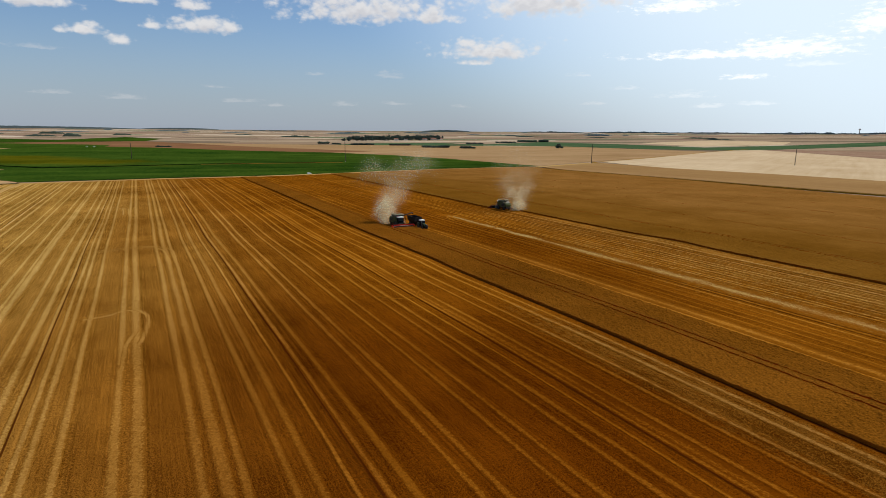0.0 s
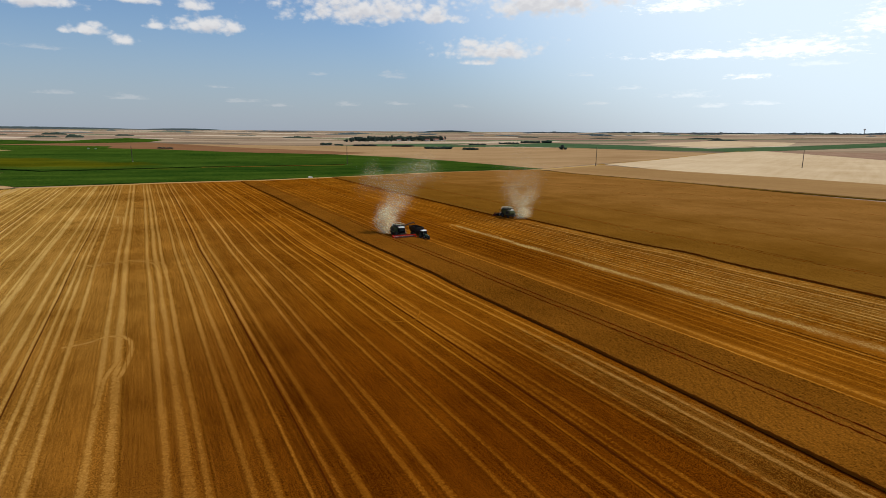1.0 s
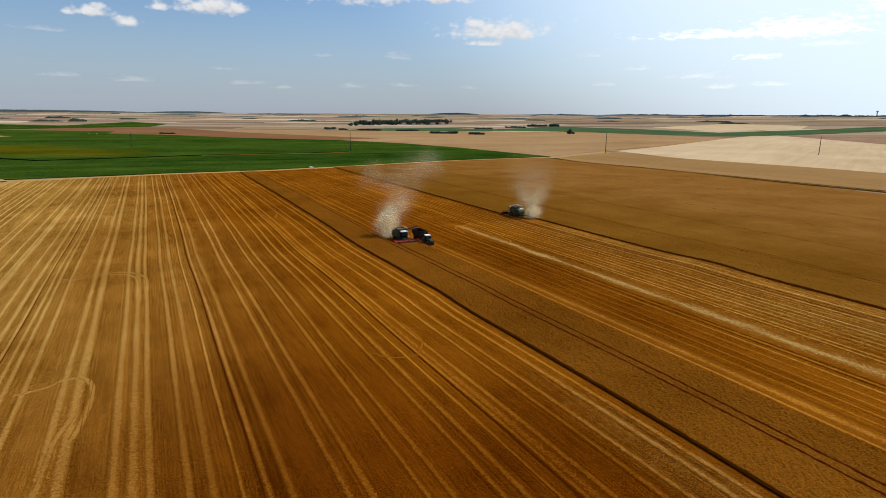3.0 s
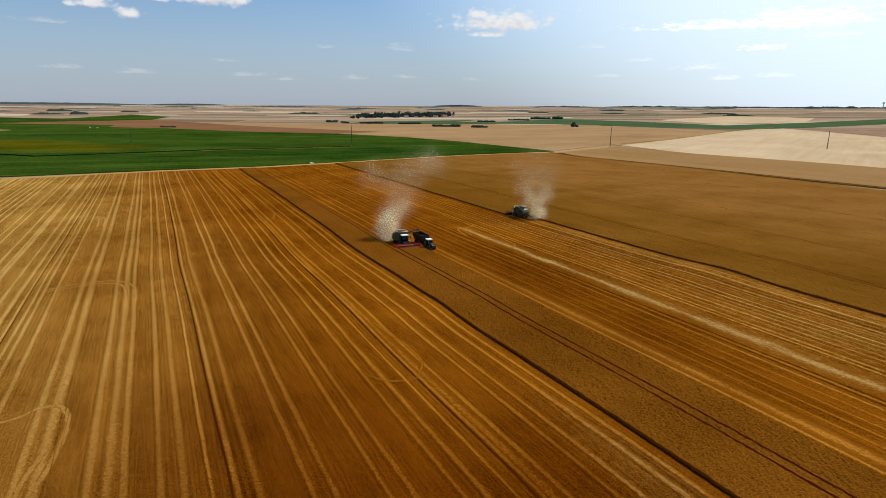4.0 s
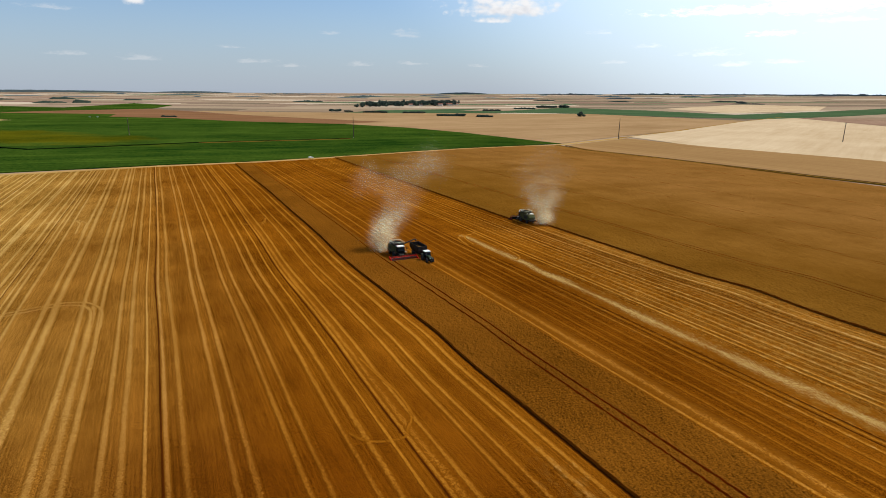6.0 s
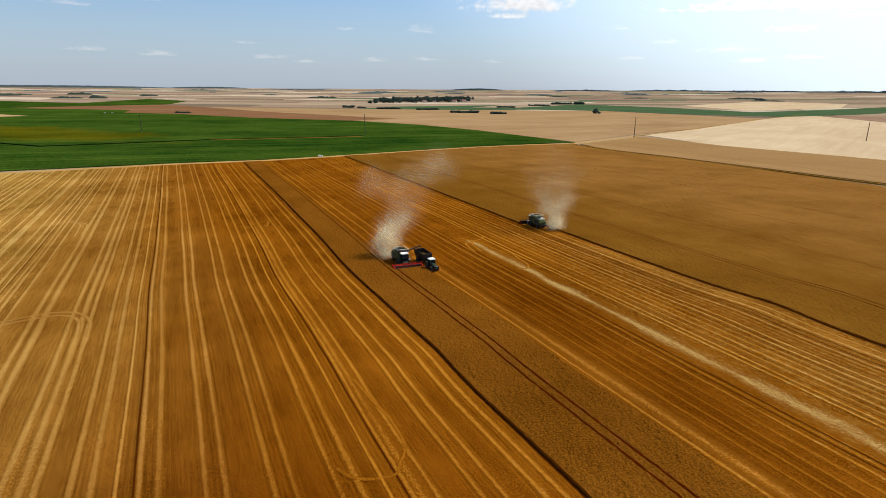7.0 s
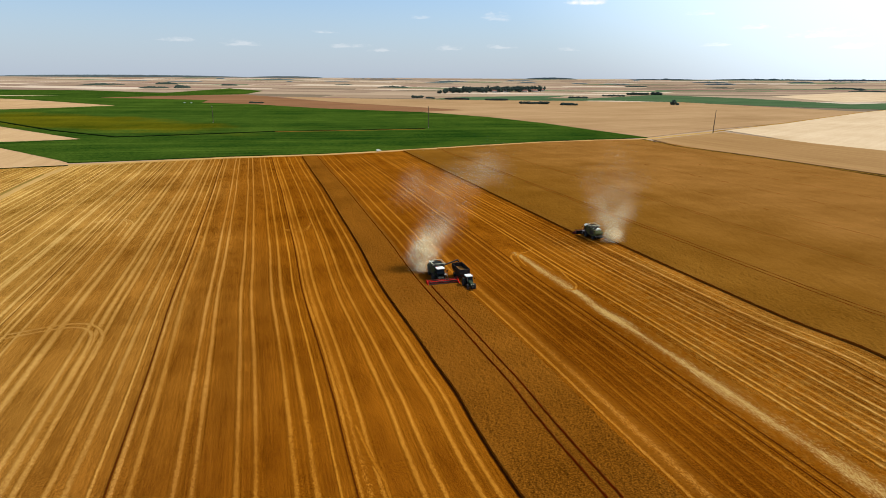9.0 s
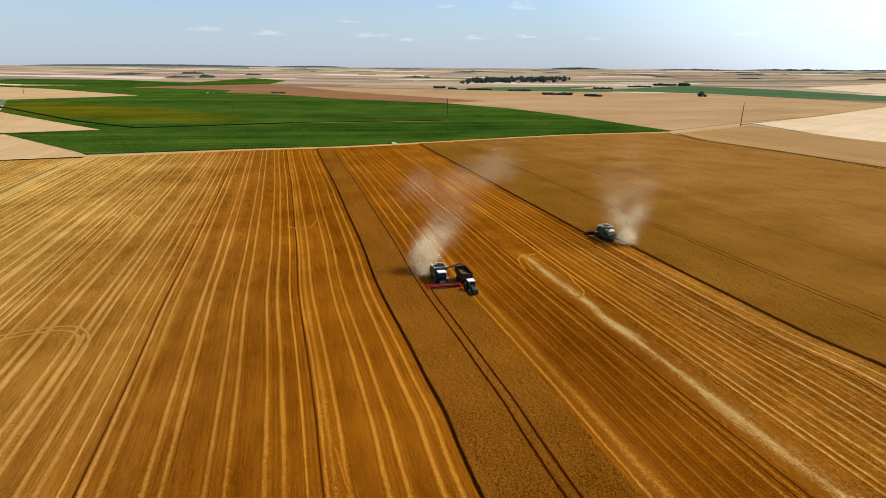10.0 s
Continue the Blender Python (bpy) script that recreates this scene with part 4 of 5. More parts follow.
# ---- trees ----
def tree_meshes(seed, tall, wide):
    """Trunk with limbs, and a crown of many leafy clumps."""
    rnd = random.Random(seed)
    bm = bmesh.new()
    tube(bm, (0, 0, -0.3), (0.05 * tall * rnd.uniform(-1, 1), 0, tall * 0.55), tall * 0.028, tall * 0.012, 7)
    for k in range(5):
        a = k * 1.3 + rnd.random()
        z = tall * rnd.uniform(0.22, 0.45)
        tube(bm, (0, 0, z), (math.cos(a) * wide * 0.3, math.sin(a) * wide * 0.3, z + tall * 0.22), tall * 0.012, tall * 0.004, 5)
    trunk = bpy.data.meshes.new("trunk")
    bm.to_mesh(trunk)
    bm.free()
    trunk.materials.append(M_BARK)
    bm = bmesh.new()
    for k in range(22):
        while True:
            p = Vector((rnd.uniform(-1, 1), rnd.uniform(-1, 1), rnd.uniform(-1, 1)))
            if 0.3 < p.length < 1:
                break
        c = Vector((p.x * wide * 0.42, p.y * wide * 0.42, tall * (0.58 + 0.36 * p.z)))
        r = rnd.uniform(0.15, 0.25) * wide
        vs = bmesh.ops.create_icosphere(bm, subdivisions=1, radius=r, matrix=Matrix.Translation(c) @ Matrix.Diagonal((1, 1, 0.8, 1)))["verts"]
        for v in vs:
            v.co += Vector((rnd.uniform(-1, 1), rnd.uniform(-1, 1), rnd.uniform(-1, 1))) * r * 0.35
    crown = bpy.data.meshes.new("crown")
    bm.to_mesh(crown)
    bm.free()
    crown.materials.append(M_LEAF)
    return trunk, crown


TREES = [tree_meshes(i, t, wd) for i, (t, wd) in enumerate(((10, 12), (12, 12), (9, 12), (14, 11), (7, 10)))]
BUSHES = [tree_meshes(20 + i, t, wd) for i, (t, wd) in enumerate(((3.2, 7.5), (2.7, 7.0), (3.8, 8.0)))]


def plant(name, pair, x, y, scale, label, category, group):
    ob = new(name)
    ob.matrix_world = Matrix.Translation((x, y, terrain(x, y) + 0.35)) @ Matrix.Rotation(random.uniform(0, 6.28), 4, "Z") @ Matrix.Diagonal((scale, scale, scale, 1))
    for nm, me in (("trunk", pair[0]), ("crown", pair[1])):
        c = new(nm, me)
        c.parent = ob
    return tagged(ob, label, category, group)


random.seed(11)
for k in range(285):
    f = random.random()
    x, y = -300 + 290 * f + random.uniform(-12, 12), 1850 + 230 * f + random.uniform(-40, 300)
    plant("tree", random.choice(TREES), x, y, random.uniform(0.75, 1.15), "dark leafy tree of the village wood", "tree", "village trees")


def hedge(x0, y0, x1, y1, n, scale=1.0, group="field hedges"):
    n = round(n * 2.3)
    for k in range(n):
        f = (k + random.uniform(0.2, 0.8)) / n
        plant("bush", random.choice(BUSHES), x0 + (x1 - x0) * f, y0 + (y1 - y0) * f + random.uniform(-4, 4), scale * random.uniform(0.8, 1.2), "dark rounded hedge bush between fields", "bush", group)


hedge(-306, 1515, -285, 1515, 6, 1.15)
hedge(-270, 1500, -250, 1488, 4, 0.8)
hedge(-218, 1452, -165, 1452, 12, 0.9)
hedge(-125, 1430, -78, 1430, 11, 0.9)
hedge(-42, 1300, 12, 1296, 14, 1.0)
hedge(36, 1262, 64, 1258, 8, 0.95)
hedge(60, 1600, 105, 1600, 9, 0.8)
hedge(150, 1730, 205, 1730, 10, 0.9)
hedge(230, 1868, 285, 1868, 11, 1.2)
hedge(298, 1870, 320, 1870, 6, 1.5)
hedge(-555, 1178, -525, 1176, 6, 0.6)
hedge(-1235, 2030, -1200, 2020, 7, 1.5)
plant("tree", TREES[2], 246, 1302, 1.0, "lone dark tree in a tan field", "tree", "lone trees")
plant("bush", BUSHES[0], 254, 1302, 1.0, "dark bush beside a lone tree", "bush", "lone trees")


# ---- village houses, seen far off among the trees ----
def house(x, y, turn, wide, deep, wall_h, label):
    ob = new("house")
    bm = bmesh.new()
    box(bm, (0, 0, wall_h / 2), (wide, deep, wall_h))
    wall = part("wall", bm, M_WALL, ob)
    bm = bmesh.new()
    prism(bm, [(-deep / 2 - 0.4, wall_h), (deep / 2 + 0.4, wall_h), (0, wall_h + deep * 0.42)], -wide / 2 - 0.4, wide / 2 + 0.4)
    roof = part("roof", bm, M_ROOF, ob, "weathered red clay tile roof")
    bm = bmesh.new()
    box(bm, (wide * 0.3, 0, wall_h + deep * 0.42), (0.6, 0.6, 1.6))
    part("chimney", bm, M_WALL, roof)
    for k in (-0.3, 0.0, 0.3):
        bm = bmesh.new()
        box(bm, (wide * k, -deep / 2 - 0.03, wall_h * 0.5), (1.0, 0.08, 1.3))
        part("window", bm, M_GLASS, ob)
    ob.matrix_world = Matrix.Translation((x, y, terrain(x, y) + 0.3)) @ Matrix.Rotation(turn, 4, "Z")
    return tagged(ob, label, "house", "village houses")


for x, y, t, wd in ((-60, 2010, -0.1, 15), (-30, 2040, 0.4, 14), (-150, 1960, 0.3, 13), (-70, 2030, 0.3, 14), (-40, 2065, -0.4, 12), (-18, 2090, 0.8, 16), (-120, 1985, 0.1, 12), (-180, 1950, -0.2, 13), (-8, 2100, 0.2, 11)):
    house(x, y, t, wd, 8, 4.2, "pale village house with red roof among trees")

# water tower on the skyline
tower = new("water_tower")
bm = bmesh.new()
tube(bm, (0, 0, -2), (0, 0, 24), 3.2, 2.6, 14)
part("shaft", bm, M_SILO, tower)
bm = bmesh.new()
tube(bm, (0, 0, 24), (0, 0, 27), 2.6, 6.5, 18)
tube(bm, (0, 0, 27), (0, 0, 33), 6.5, 6.5, 18)
tube(bm, (0, 0, 33), (0, 0, 35), 6.5, 1.0, 18)
part("tank", bm, M_SILO, tower)
tower.location = (2640, 3880, terrain(2640, 3880))
tagged(tower, "grey concrete water tower on the skyline", "water tower")

# ---- power line poles ----
def pole(x, y, tall, lean, label):
    ob = new("power_pole")
    bm = bmesh.new()
    tube(bm, (0, 0, -0.5), (lean, 0, tall), 0.42, 0.26, 12)
    part("shaft", bm, M_WOOD, ob)
    bm = bmesh.new()
    box(bm, (lean * 0.97, 0, tall - 0.8), (0.14, 2.6, 0.16), 0.02)
    arm = part("crossarm", bm, M_STEEL, ob)
    for k in (-1.15, 0.0, 1.15):
        bm = bmesh.new()
        tube(bm, (lean * 0.97, k, tall - 0.72), (lean * 0.97, k, tall - 0.3), 0.09, 0.06, 8)
        part("insulator", bm, M_GREY, arm)
    bm = bmesh.new()
    tube(bm, (0, 0, -0.3), (0, 0, 0.45), 0.6, 0.5, 12)
    part("footing", bm, M_SILO, ob)
    ob.matrix_world = Matrix.Translation((x, y, terrain(x, y) + 0.3))
    return tagged(ob, label, "power pole", "power line poles")


pole(-378, 738, 19, -0.2, "tall dark power pole standing in green crop")
pole(-116, 722, 23, 0.0, "tall dark power pole standing in green crop")
pole(176, 719, 22.5, 0.5, "tall dark power pole beside the farm track")
pole(403, 694, 20, 0.4, "tall leaning power pole in pale stubble")
pole(-881, 944, 18, 0.0, "far power pole in a tan field")


# ---- wheels ----
def wheel(parent, x, y, r, wide, hub=M_STEEL):
    """A lugged tyre with its rim as a sub-part."""
    bm = bmesh.new()
    seg = 28
    prof = [(-0.5, 0.62), (-0.5, 0.86), (-0.42, 0.96), (0.42, 0.96), (0.5, 0.86), (0.5, 0.62)]
    rows_ = []
    for i in range(seg):
        a = 2 * math.pi * i / seg
        rows_.append([bm.verts.new((x + k * wide, y + math.sin(a) * r * q, r + math.cos(a) * r * q)) for k, q in prof])
    for i in range(seg):
        p, q = rows_[i], rows_[(i + 1) % seg]
        for j in range(len(prof)):
            bm.faces.new((p[j], p[(j + 1) % len(prof)], q[(j + 1) % len(prof)], q[j]))
    for i in range(seg):
        a = 2 * math.pi * (i + 0.5) / seg
        side = 1 if i % 2 else -1
        box(bm, (x + side * wide * 0.2, y + math.sin(a) * r * 0.97, r + math.cos(a) * r * 0.97), (wide * 0.55, 0.07, r * 0.09), 0, Matrix.Rotation(-a, 4, "X") @ Matrix.Rotation(side * 0.5, 4, "Z"))
    bmesh.ops.recalc_face_normals(bm, faces=bm.faces)
    tyre = part("wheel", bm, M_TYRE, parent)
    bm = bmesh.new()
    tube(bm, (x - wide * 0.33, y, r), (x + wide * 0.33, y, r), r * 0.63, None, 20)
    tube(bm, (x - wide * 0.42, y, r), (x + wide * 0.42, y, r), r * 0.2, None, 12)
    part("rim", bm, hub, tyre)
    return tyre


# ---- combine harvester: +y ahead, origin on the ground ----
def combine(header_half, reel_mat, auger_out, label):
    ob = new("combine_harvester")
    bm = bmesh.new()
    prism(bm, [(-4.6, 1.5), (-4.9, 2.4), (-4.5, 3.0), (-3.4, 3.35), (1.5, 3.35), (1.7, 1.3), (-3.0, 1.1)], -1.5, 1.5)
    bmesh.ops.bevel(bm, geom=bm.edges[:], offset=0.12, segments=2, affect="EDGES")
    body = part("body", bm, M_BODY, ob, "dusty lime green side panels")
    bm = bmesh.new()
    box(bm, (0, -1.2, 1.05), (1.7, 6.4, 0.8), 0.08)
    part("chassis", bm, M_BLACK, ob)
    for side in (-1, 1):
        bm = bmesh.new()
        box(bm, (side * 1.53, -2.6, 2.3), (0.06, 2.3, 1.2), 0.02)
        panel = part("side_panel", bm, M_GREY, ob)
        bm = bmesh.new()
        box(bm, (side * 1.57, -0.2, 2.35), (0.05, 1.9, 0.9), 0.02)
        part("side_panel", bm, M_BODY, ob)
        for k in range(5):
            bm = bmesh.new()
            box(bm, (side * 1.57, -2.6, 1.9 + k * 0.2), (0.04, 1.9, 0.05))
            part("grille_slat", bm, M_BLACK, panel)
    # grain tank with flared extensions
    bm = bmesh.new()
    b0, b1 = 3.3, 4.1
    ring_ = [(-1.35, -1.9), (1.35, -1.9), (1.35, 1.2), (-1.35, 1.2)]
    outer = [(-1.62, -2.2), (1.62, -2.2), (1.62, 1.45), (-1.62, 1.45)]
    lo = [bm.verts.new((x, y, b0)) for x, y in ring_]
    hi = [bm.verts.new((x, y, b1)) for x, y in outer]
    hi2 = [bm.verts.new((x * 0.95, y * 0.95, b1)) for x, y in outer]
    fl = [bm.verts.new((x * 0.95, y * 0.95, b0 + 0.12)) for x, y in ring_]
    for a_, b_ in ((lo, hi), (hi, hi2), (hi2, fl)):
        for i in range(4):
            bm.faces.new((a_[i], a_[(i + 1) % 4], b_[(i + 1) % 4], b_[i]))
    bmesh.ops.recalc_face_normals(bm, faces=bm.faces)
    tank = part("grain_tank", bm, M_GREY, ob, "open dark grain tank with flared rim")
    # folding rail round the tank's rim
    for x0, y0, x1, y1 in ((-1.66, -2.25, 1.66, -2.25), (1.66, -2.25, 1.66, 1.5), (1.66, 1.5, -1.66, 1.5), (-1.66, 1.5, -1.66, -2.25)):
        bm = bmesh.new()
        tube(bm, (x0, y0, 4.5), (x1, y1, 4.5), 0.07, None, 8)
        for k in (0.0, 0.5, 1.0):
            xk, yk = x0 + (x1 - x0) * k, y0 + (y1 - y0) * k
            tube(bm, (xk * 0.98, yk * 0.98, 4.05), (xk, yk, 4.5), 0.05, None, 6)
        part("tank_rail", bm, M_CREAM, tank)
    bm = bmesh.new()
    box(bm, (0, -0.35, 3.5), (2.5, 2.9, 0.06))
    part("tank_floor", bm, M_BLACK, tank)
    # engine deck and exhaust
    bm = bmesh.new()
    box(bm, (0, -3.2, 3.45), (2.5, 1.7, 0.5), 0.1)
    deck = part("engine_hood", bm, M_WHITE, ob)
    bm = bmesh.new()
    tube(bm, (0.9, -2.7, 3.5), (0.9, -2.7, 4.4), 0.1, 0.09, 10)
    part("exhaust", bm, M_STEEL, deck)
    bm = bmesh.new()
    tube(bm, (-0.6, -3.4, 3.6), (-0.6, -3.4, 4.0), 0.42, 0.42, 18)
    part("air_intake", bm, M_BLACK, deck)
    # cab
    bm = bmesh.new()
    prism(bm, [(1.55, 1.75), (3.05, 1.75), (3.35, 2.3), (3.0, 3.45), (1.6, 3.45)], -0.98, 0.98)
    cab = part("cab", bm, M_GLASS, ob, "dark tinted cab windows")
    bm = bmesh.new()
    box(bm, (0, 2.35, 3.58), (2.25, 2.0, 0.26), 0.1)
    part("cab_roof", bm, M_WHITE, cab, "white cab roof")
    for sx in (-1, 1):
        for ya, za, yb, zb in ((1.58, 1.75, 1.62, 3.45), (3.07, 1.75, 3.37, 2.3), (3.37, 2.3, 3.02, 3.45)):
            bm = bmesh.new()
            tube(bm, (sx * 0.98, ya, za), (sx * 0.98, yb, zb), 0.05, None, 6)
            part("cab_pillar", bm, M_BLACK, cab)
        bm = bmesh.new()
        tube(bm, (sx * 1.0, 3.1, 3.3), (sx * 1.65, 3.4, 3.2), 0.03, None, 6)
        box(bm, (sx * 1.68, 3.42, 2.95), (0.28, 0.07, 0.5), 0.03)
        part("mirror", bm, M_BLACK, cab)
        bm = bmesh.new()
        box(bm, (sx * 0.75, 3.34, 3.56), (0.4, 0.08, 0.14), 0.02)
        part("work_lamp", bm, M_LAMP, cab)
    bm = bmesh.new()
    tube(bm, (0.8, 1.8, 3.7), (0.8, 1.8, 3.95), 0.09, 0.06, 10)
    part("beacon", bm, M_RED, cab, "small warning beacon")
    # platform, rail and ladder
    bm = bmesh.new()
    box(bm, (-1.5, 2.2, 1.7), (0.9, 1.5, 0.07), 0.01)
    deck2 = part("platform", bm, M_STEEL, ob)
    bm = bmesh.new()
    for ya in (1.5, 2.2, 2.9):
        tube(bm, (-1.92, ya, 1.7), (-1.92, ya, 2.7), 0.025, None, 6)
    tube(bm, (-1.92, 1.5, 2.7), (-1.92, 2.9, 2.7), 0.025, None, 6)
    part("handrail", bm, M_STEEL, deck2)
    bm = bmesh.new()
    for ya in (2.3, 2.75):
        tube(bm, (-1.95, ya, 1.7), (-2.15, ya, 0.5), 0.03, None, 6)
    for k in range(5):
        tube(bm, (-1.97 - k * 0.045, 2.3, 1.5 - k * 0.24), (-1.97 - k * 0.045, 2.75, 1.5 - k * 0.24), 0.03, None, 6)
    part("ladder", bm, M_STEEL, ob)
    # wheels and axles
    for sx in (-1, 1):
        wheel(ob, sx * 1.45, 1.0, 1.0, 0.8, M_GREY)
        wheel(ob, sx * 1.3, -3.3, 0.68, 0.5, M_GREY)
    bm = bmesh.new()
    tube(bm, (-1.4, 1.0, 1.0), (1.4, 1.0, 1.0), 0.2, None, 10)
    tube(bm, (-1.3, -3.3, 0.68), (1.3, -3.3, 0.68), 0.14, None, 10)
    part("axle", bm, M_BLACK, ob)
    # straw chopper at the rear
    bm = bmesh.new()
    prism(bm, [(-4.3, 1.9), (-5.3, 1.3), (-5.2, 0.95), (-4.0, 1.1)], -1.35, 1.35)
    chop = part("straw_chopper", bm, M_BLACK, ob)
    for k in range(7):
        bm = bmesh.new()
        box(bm, (-1.2 + k * 0.4, -5.35, 1.05), (0.05, 0.5, 0.3))
        part("vane", bm, M_GREY, chop)
    # feeder house down to the header
    bm = bmesh.new()
    prism(bm, [(1.4, 1.1), (1.6, 1.9), (4.3, 1.0), (4.3, 0.35)], -0.72, 0.72)
    part("feeder_house", bm, M_GREY, ob)
    # header
    W = header_half
    bm = bmesh.new()
    prism(bm, [(4.25, 0.3), (4.25, 1.25), (4.4, 1.3), (4.5, 0.5), (5.6, 0.12), (5.65, 0.05), (4.5, 0.1)], -W, W)
    header = part("header", bm, M_BLACK, ob, "wide dark cutting table")
    for sx in (-1, 1):
        bm = bmesh.new()
        prism(bm, [(4.2, 0.1), (4.2, 1.3), (5.0, 1.15), (6.2, 0.45), (6.9, 0.12), (6.2, 0.05)], sx * W - 0.09, sx * W + 0.09)
        part("divider", bm, reel_mat, header)
    bm = bmesh.new()
    tube(bm, (-W + 0.1, 4.85, 0.62), (W - 0.1, 4.85, 0.62), 0.2, None, 14)
    n = int(W * 2 / 0.12)
    for k in range(n):
        x = -W + 0.15 + k * (2 * W - 0.3) / n
        a = k * 0.9 * (1 if x < 0 else -1)
        box(bm, (x, 4.85 + math.sin(a) * 0.26, 0.62 + math.cos(a) * 0.26), (0.06, 0.2, 0.2), 0, Matrix.Rotation(-a, 4, "X"))
    part("auger", bm, M_STEEL, header)
    bm = bmesh.new()
    tube(bm, (-W + 0.15, 5.5, 1.0), (W - 0.15, 5.5, 1.0), 0.07, None, 10)
    for q in range(5):
        x = -W + 0.2 + q * (2 * W - 0.4) / 4
        for k in range(6):
            a = k * math.pi / 3
            tube(bm, (x, 5.5, 1.0), (x, 5.5 + math.sin(a) * 0.52, 1.0 + math.cos(a) * 0.52), 0.03, None, 5)
    reel = part("reel", bm, reel_mat, header, "reel with tine bars")
    for k in range(6):
        a = k * math.pi / 3
        bm = bmesh.new()
        y, z = 5.5 + math.sin(a) * 0.52, 1.0 + math.cos(a) * 0.52
        tube(bm, (-W + 0.18, y, z), (W - 0.18, y, z), 0.04, None, 8)
        for q in range(int(W * 2 / 0.6)):
            x = -W + 0.3 + q * 0.6
            if x < W - 0.2:
                box(bm, (x, y, z - 0.14), (0.02, 0.02, 0.26))
        part("tine_bar", bm, reel_mat if k % 2 else M_BLACK, reel)
    # unloading auger on the left
    bm = bmesh.new()
    tube(bm, (-1.5, 1.0, 3.0), (-1.5, 1.0, 3.9), 0.24, None, 12)
    if auger_out:
        tube(bm, (-1.5, 1.0, 3.85), (-5.6, 0.3, 4.75), 0.2, None, 12)
        tube(bm, (-5.6, 0.3, 4.75), (-6.0, 0.25, 4.35), 0.2, 0.24, 12)
    else:
        tube(bm, (-1.5, 1.0, 3.85), (-1.6, -5.0, 3.75), 0.2, None, 12)
    part("unloading_auger", bm, M_BODY if not auger_out else M_CART, ob, "grain unloading pipe")
    return tagged(ob, label, "combine harvester", "combine harvesters")


def place(ob, s, u, heading, z=0.0):
    """Set a thing in the field, turned to heading degrees left of the rows' far end."""
    x, y, zz = at(s, u, z)
    ob.matrix_world = pose(x, y, zz, 0, 0, 26.65 + heading)


near = combine(4.2, M_RED, True, "dusty green combine harvester with red header cutting wheat")
place(near, A_S + 4.6, -15.7, 180)
far = combine(3.5, M_DARK_RED, False, "dusty green combine harvester beside the uncut wheat block")
place(far, B_S - 5.0, -78.4, 0)


# ---- tractor with grain cart ----
def tractor():
    ob = new("tractor")
    bm = bmesh.new()
    prism(bm, [(0.3, 1.0), (0.4, 1.95), (2.3, 1.8), (2.75, 1.55), (2.8, 0.85), (2.4, 0.75)], -0.5, 0.5)
    bmesh.ops.bevel(bm, geom=bm.edges[:], offset=0.07, segments=2, affect="EDGES")
    hood = part("hood", bm, M_TRACTOR, ob, "dark green bonnet")
    for k in range(5):
        bm = bmesh.new()
        box(bm, (0, 2.8, 0.95 + k * 0.13), (0.7, 0.05, 0.05))
        part("grille_slat", bm, M_BLACK, hood)
    for sx in (-1, 1):
        bm = bmesh.new()
        box(bm, (sx * 0.3, 2.74, 1.5), (0.24, 0.08, 0.14), 0.02)
        part("headlight", bm, M_LAMP, hood)
    bm = bmesh.new()
    box(bm, (0, 0.2, 0.8), (0.8, 4.6, 0.55), 0.06)
    part("chassis", bm, M_BLACK, ob)
    bm = bmesh.new()
    prism(bm, [(-1.3, 1.3), (0.35, 1.3), (0.45, 1.95), (0.2, 2.85), (-1.25, 2.85)], -0.82, 0.82)
    cab = part("cab", bm, M_GLASS, ob, "dark tinted cab windows")
    bm = bmesh.new()
    box(bm, (0, -0.5, 2.95), (1.85, 1.95, 0.24), 0.09)
    part("cab_roof", bm, M_WHITE, cab, "white cab roof")
    for sx in (-1, 1):
        for y in (-1.27, -0.4, 0.3):
            bm = bmesh.new()
            tube(bm, (sx * 0.83, y, 1.3), (sx * 0.83, y * 0.95, 2.85), 0.04, None, 6)
            part("cab_pillar", bm, M_BLACK, cab)
        bm = bmesh.new()
        prism(bm, [(-2.0, 1.5), (-1.8, 2.0), (-0.8, 2.0), (-0.3, 1.5), (-0.5, 1.5), (-0.9, 1.9), (-1.7, 1.9), (-1.85, 1.5)], sx * 1.0 - 0.28, sx * 1.0 + 0.28)
        part("fender", bm, M_TRACTOR, ob)
        wheel(ob, sx * 1.0, -1.2, 0.96, 0.62, M_GREY)
        wheel(ob, sx * 0.92, 1.75, 0.7, 0.5, M_GREY)
        bm = bmesh.new()
        tube(bm, (sx * 0.85, 0.4, 2.5), (sx * 1.25, 0.55, 2.5), 0.025, None, 6)
        box(bm, (sx * 1.3, 0.56, 2.35), (0.2, 0.05, 0.35), 0.02)
        part("mirror", bm, M_BLACK, cab)
    bm = bmesh.new()
    tube(bm, (0.62, 0.5, 1.5), (0.62, 0.5, 3.0), 0.06, None, 8)
    part("exhaust", bm, M_STEEL, ob)
    bm = bmesh.new()
    box(bm, (0, 3.1, 0.75), (0.9, 0.5, 0.6), 0.08)
    part("front_weight", bm, M_BLACK, ob)
    bm = bmesh.new()
    tube(bm, (0, -1.6, 0.6), (0, -2.8, 0.6), 0.08, None, 8)
    part("drawbar", bm, M_STEEL, ob)
    return tagged(ob, "dark green tractor with white cab roof on stubble", "tractor")


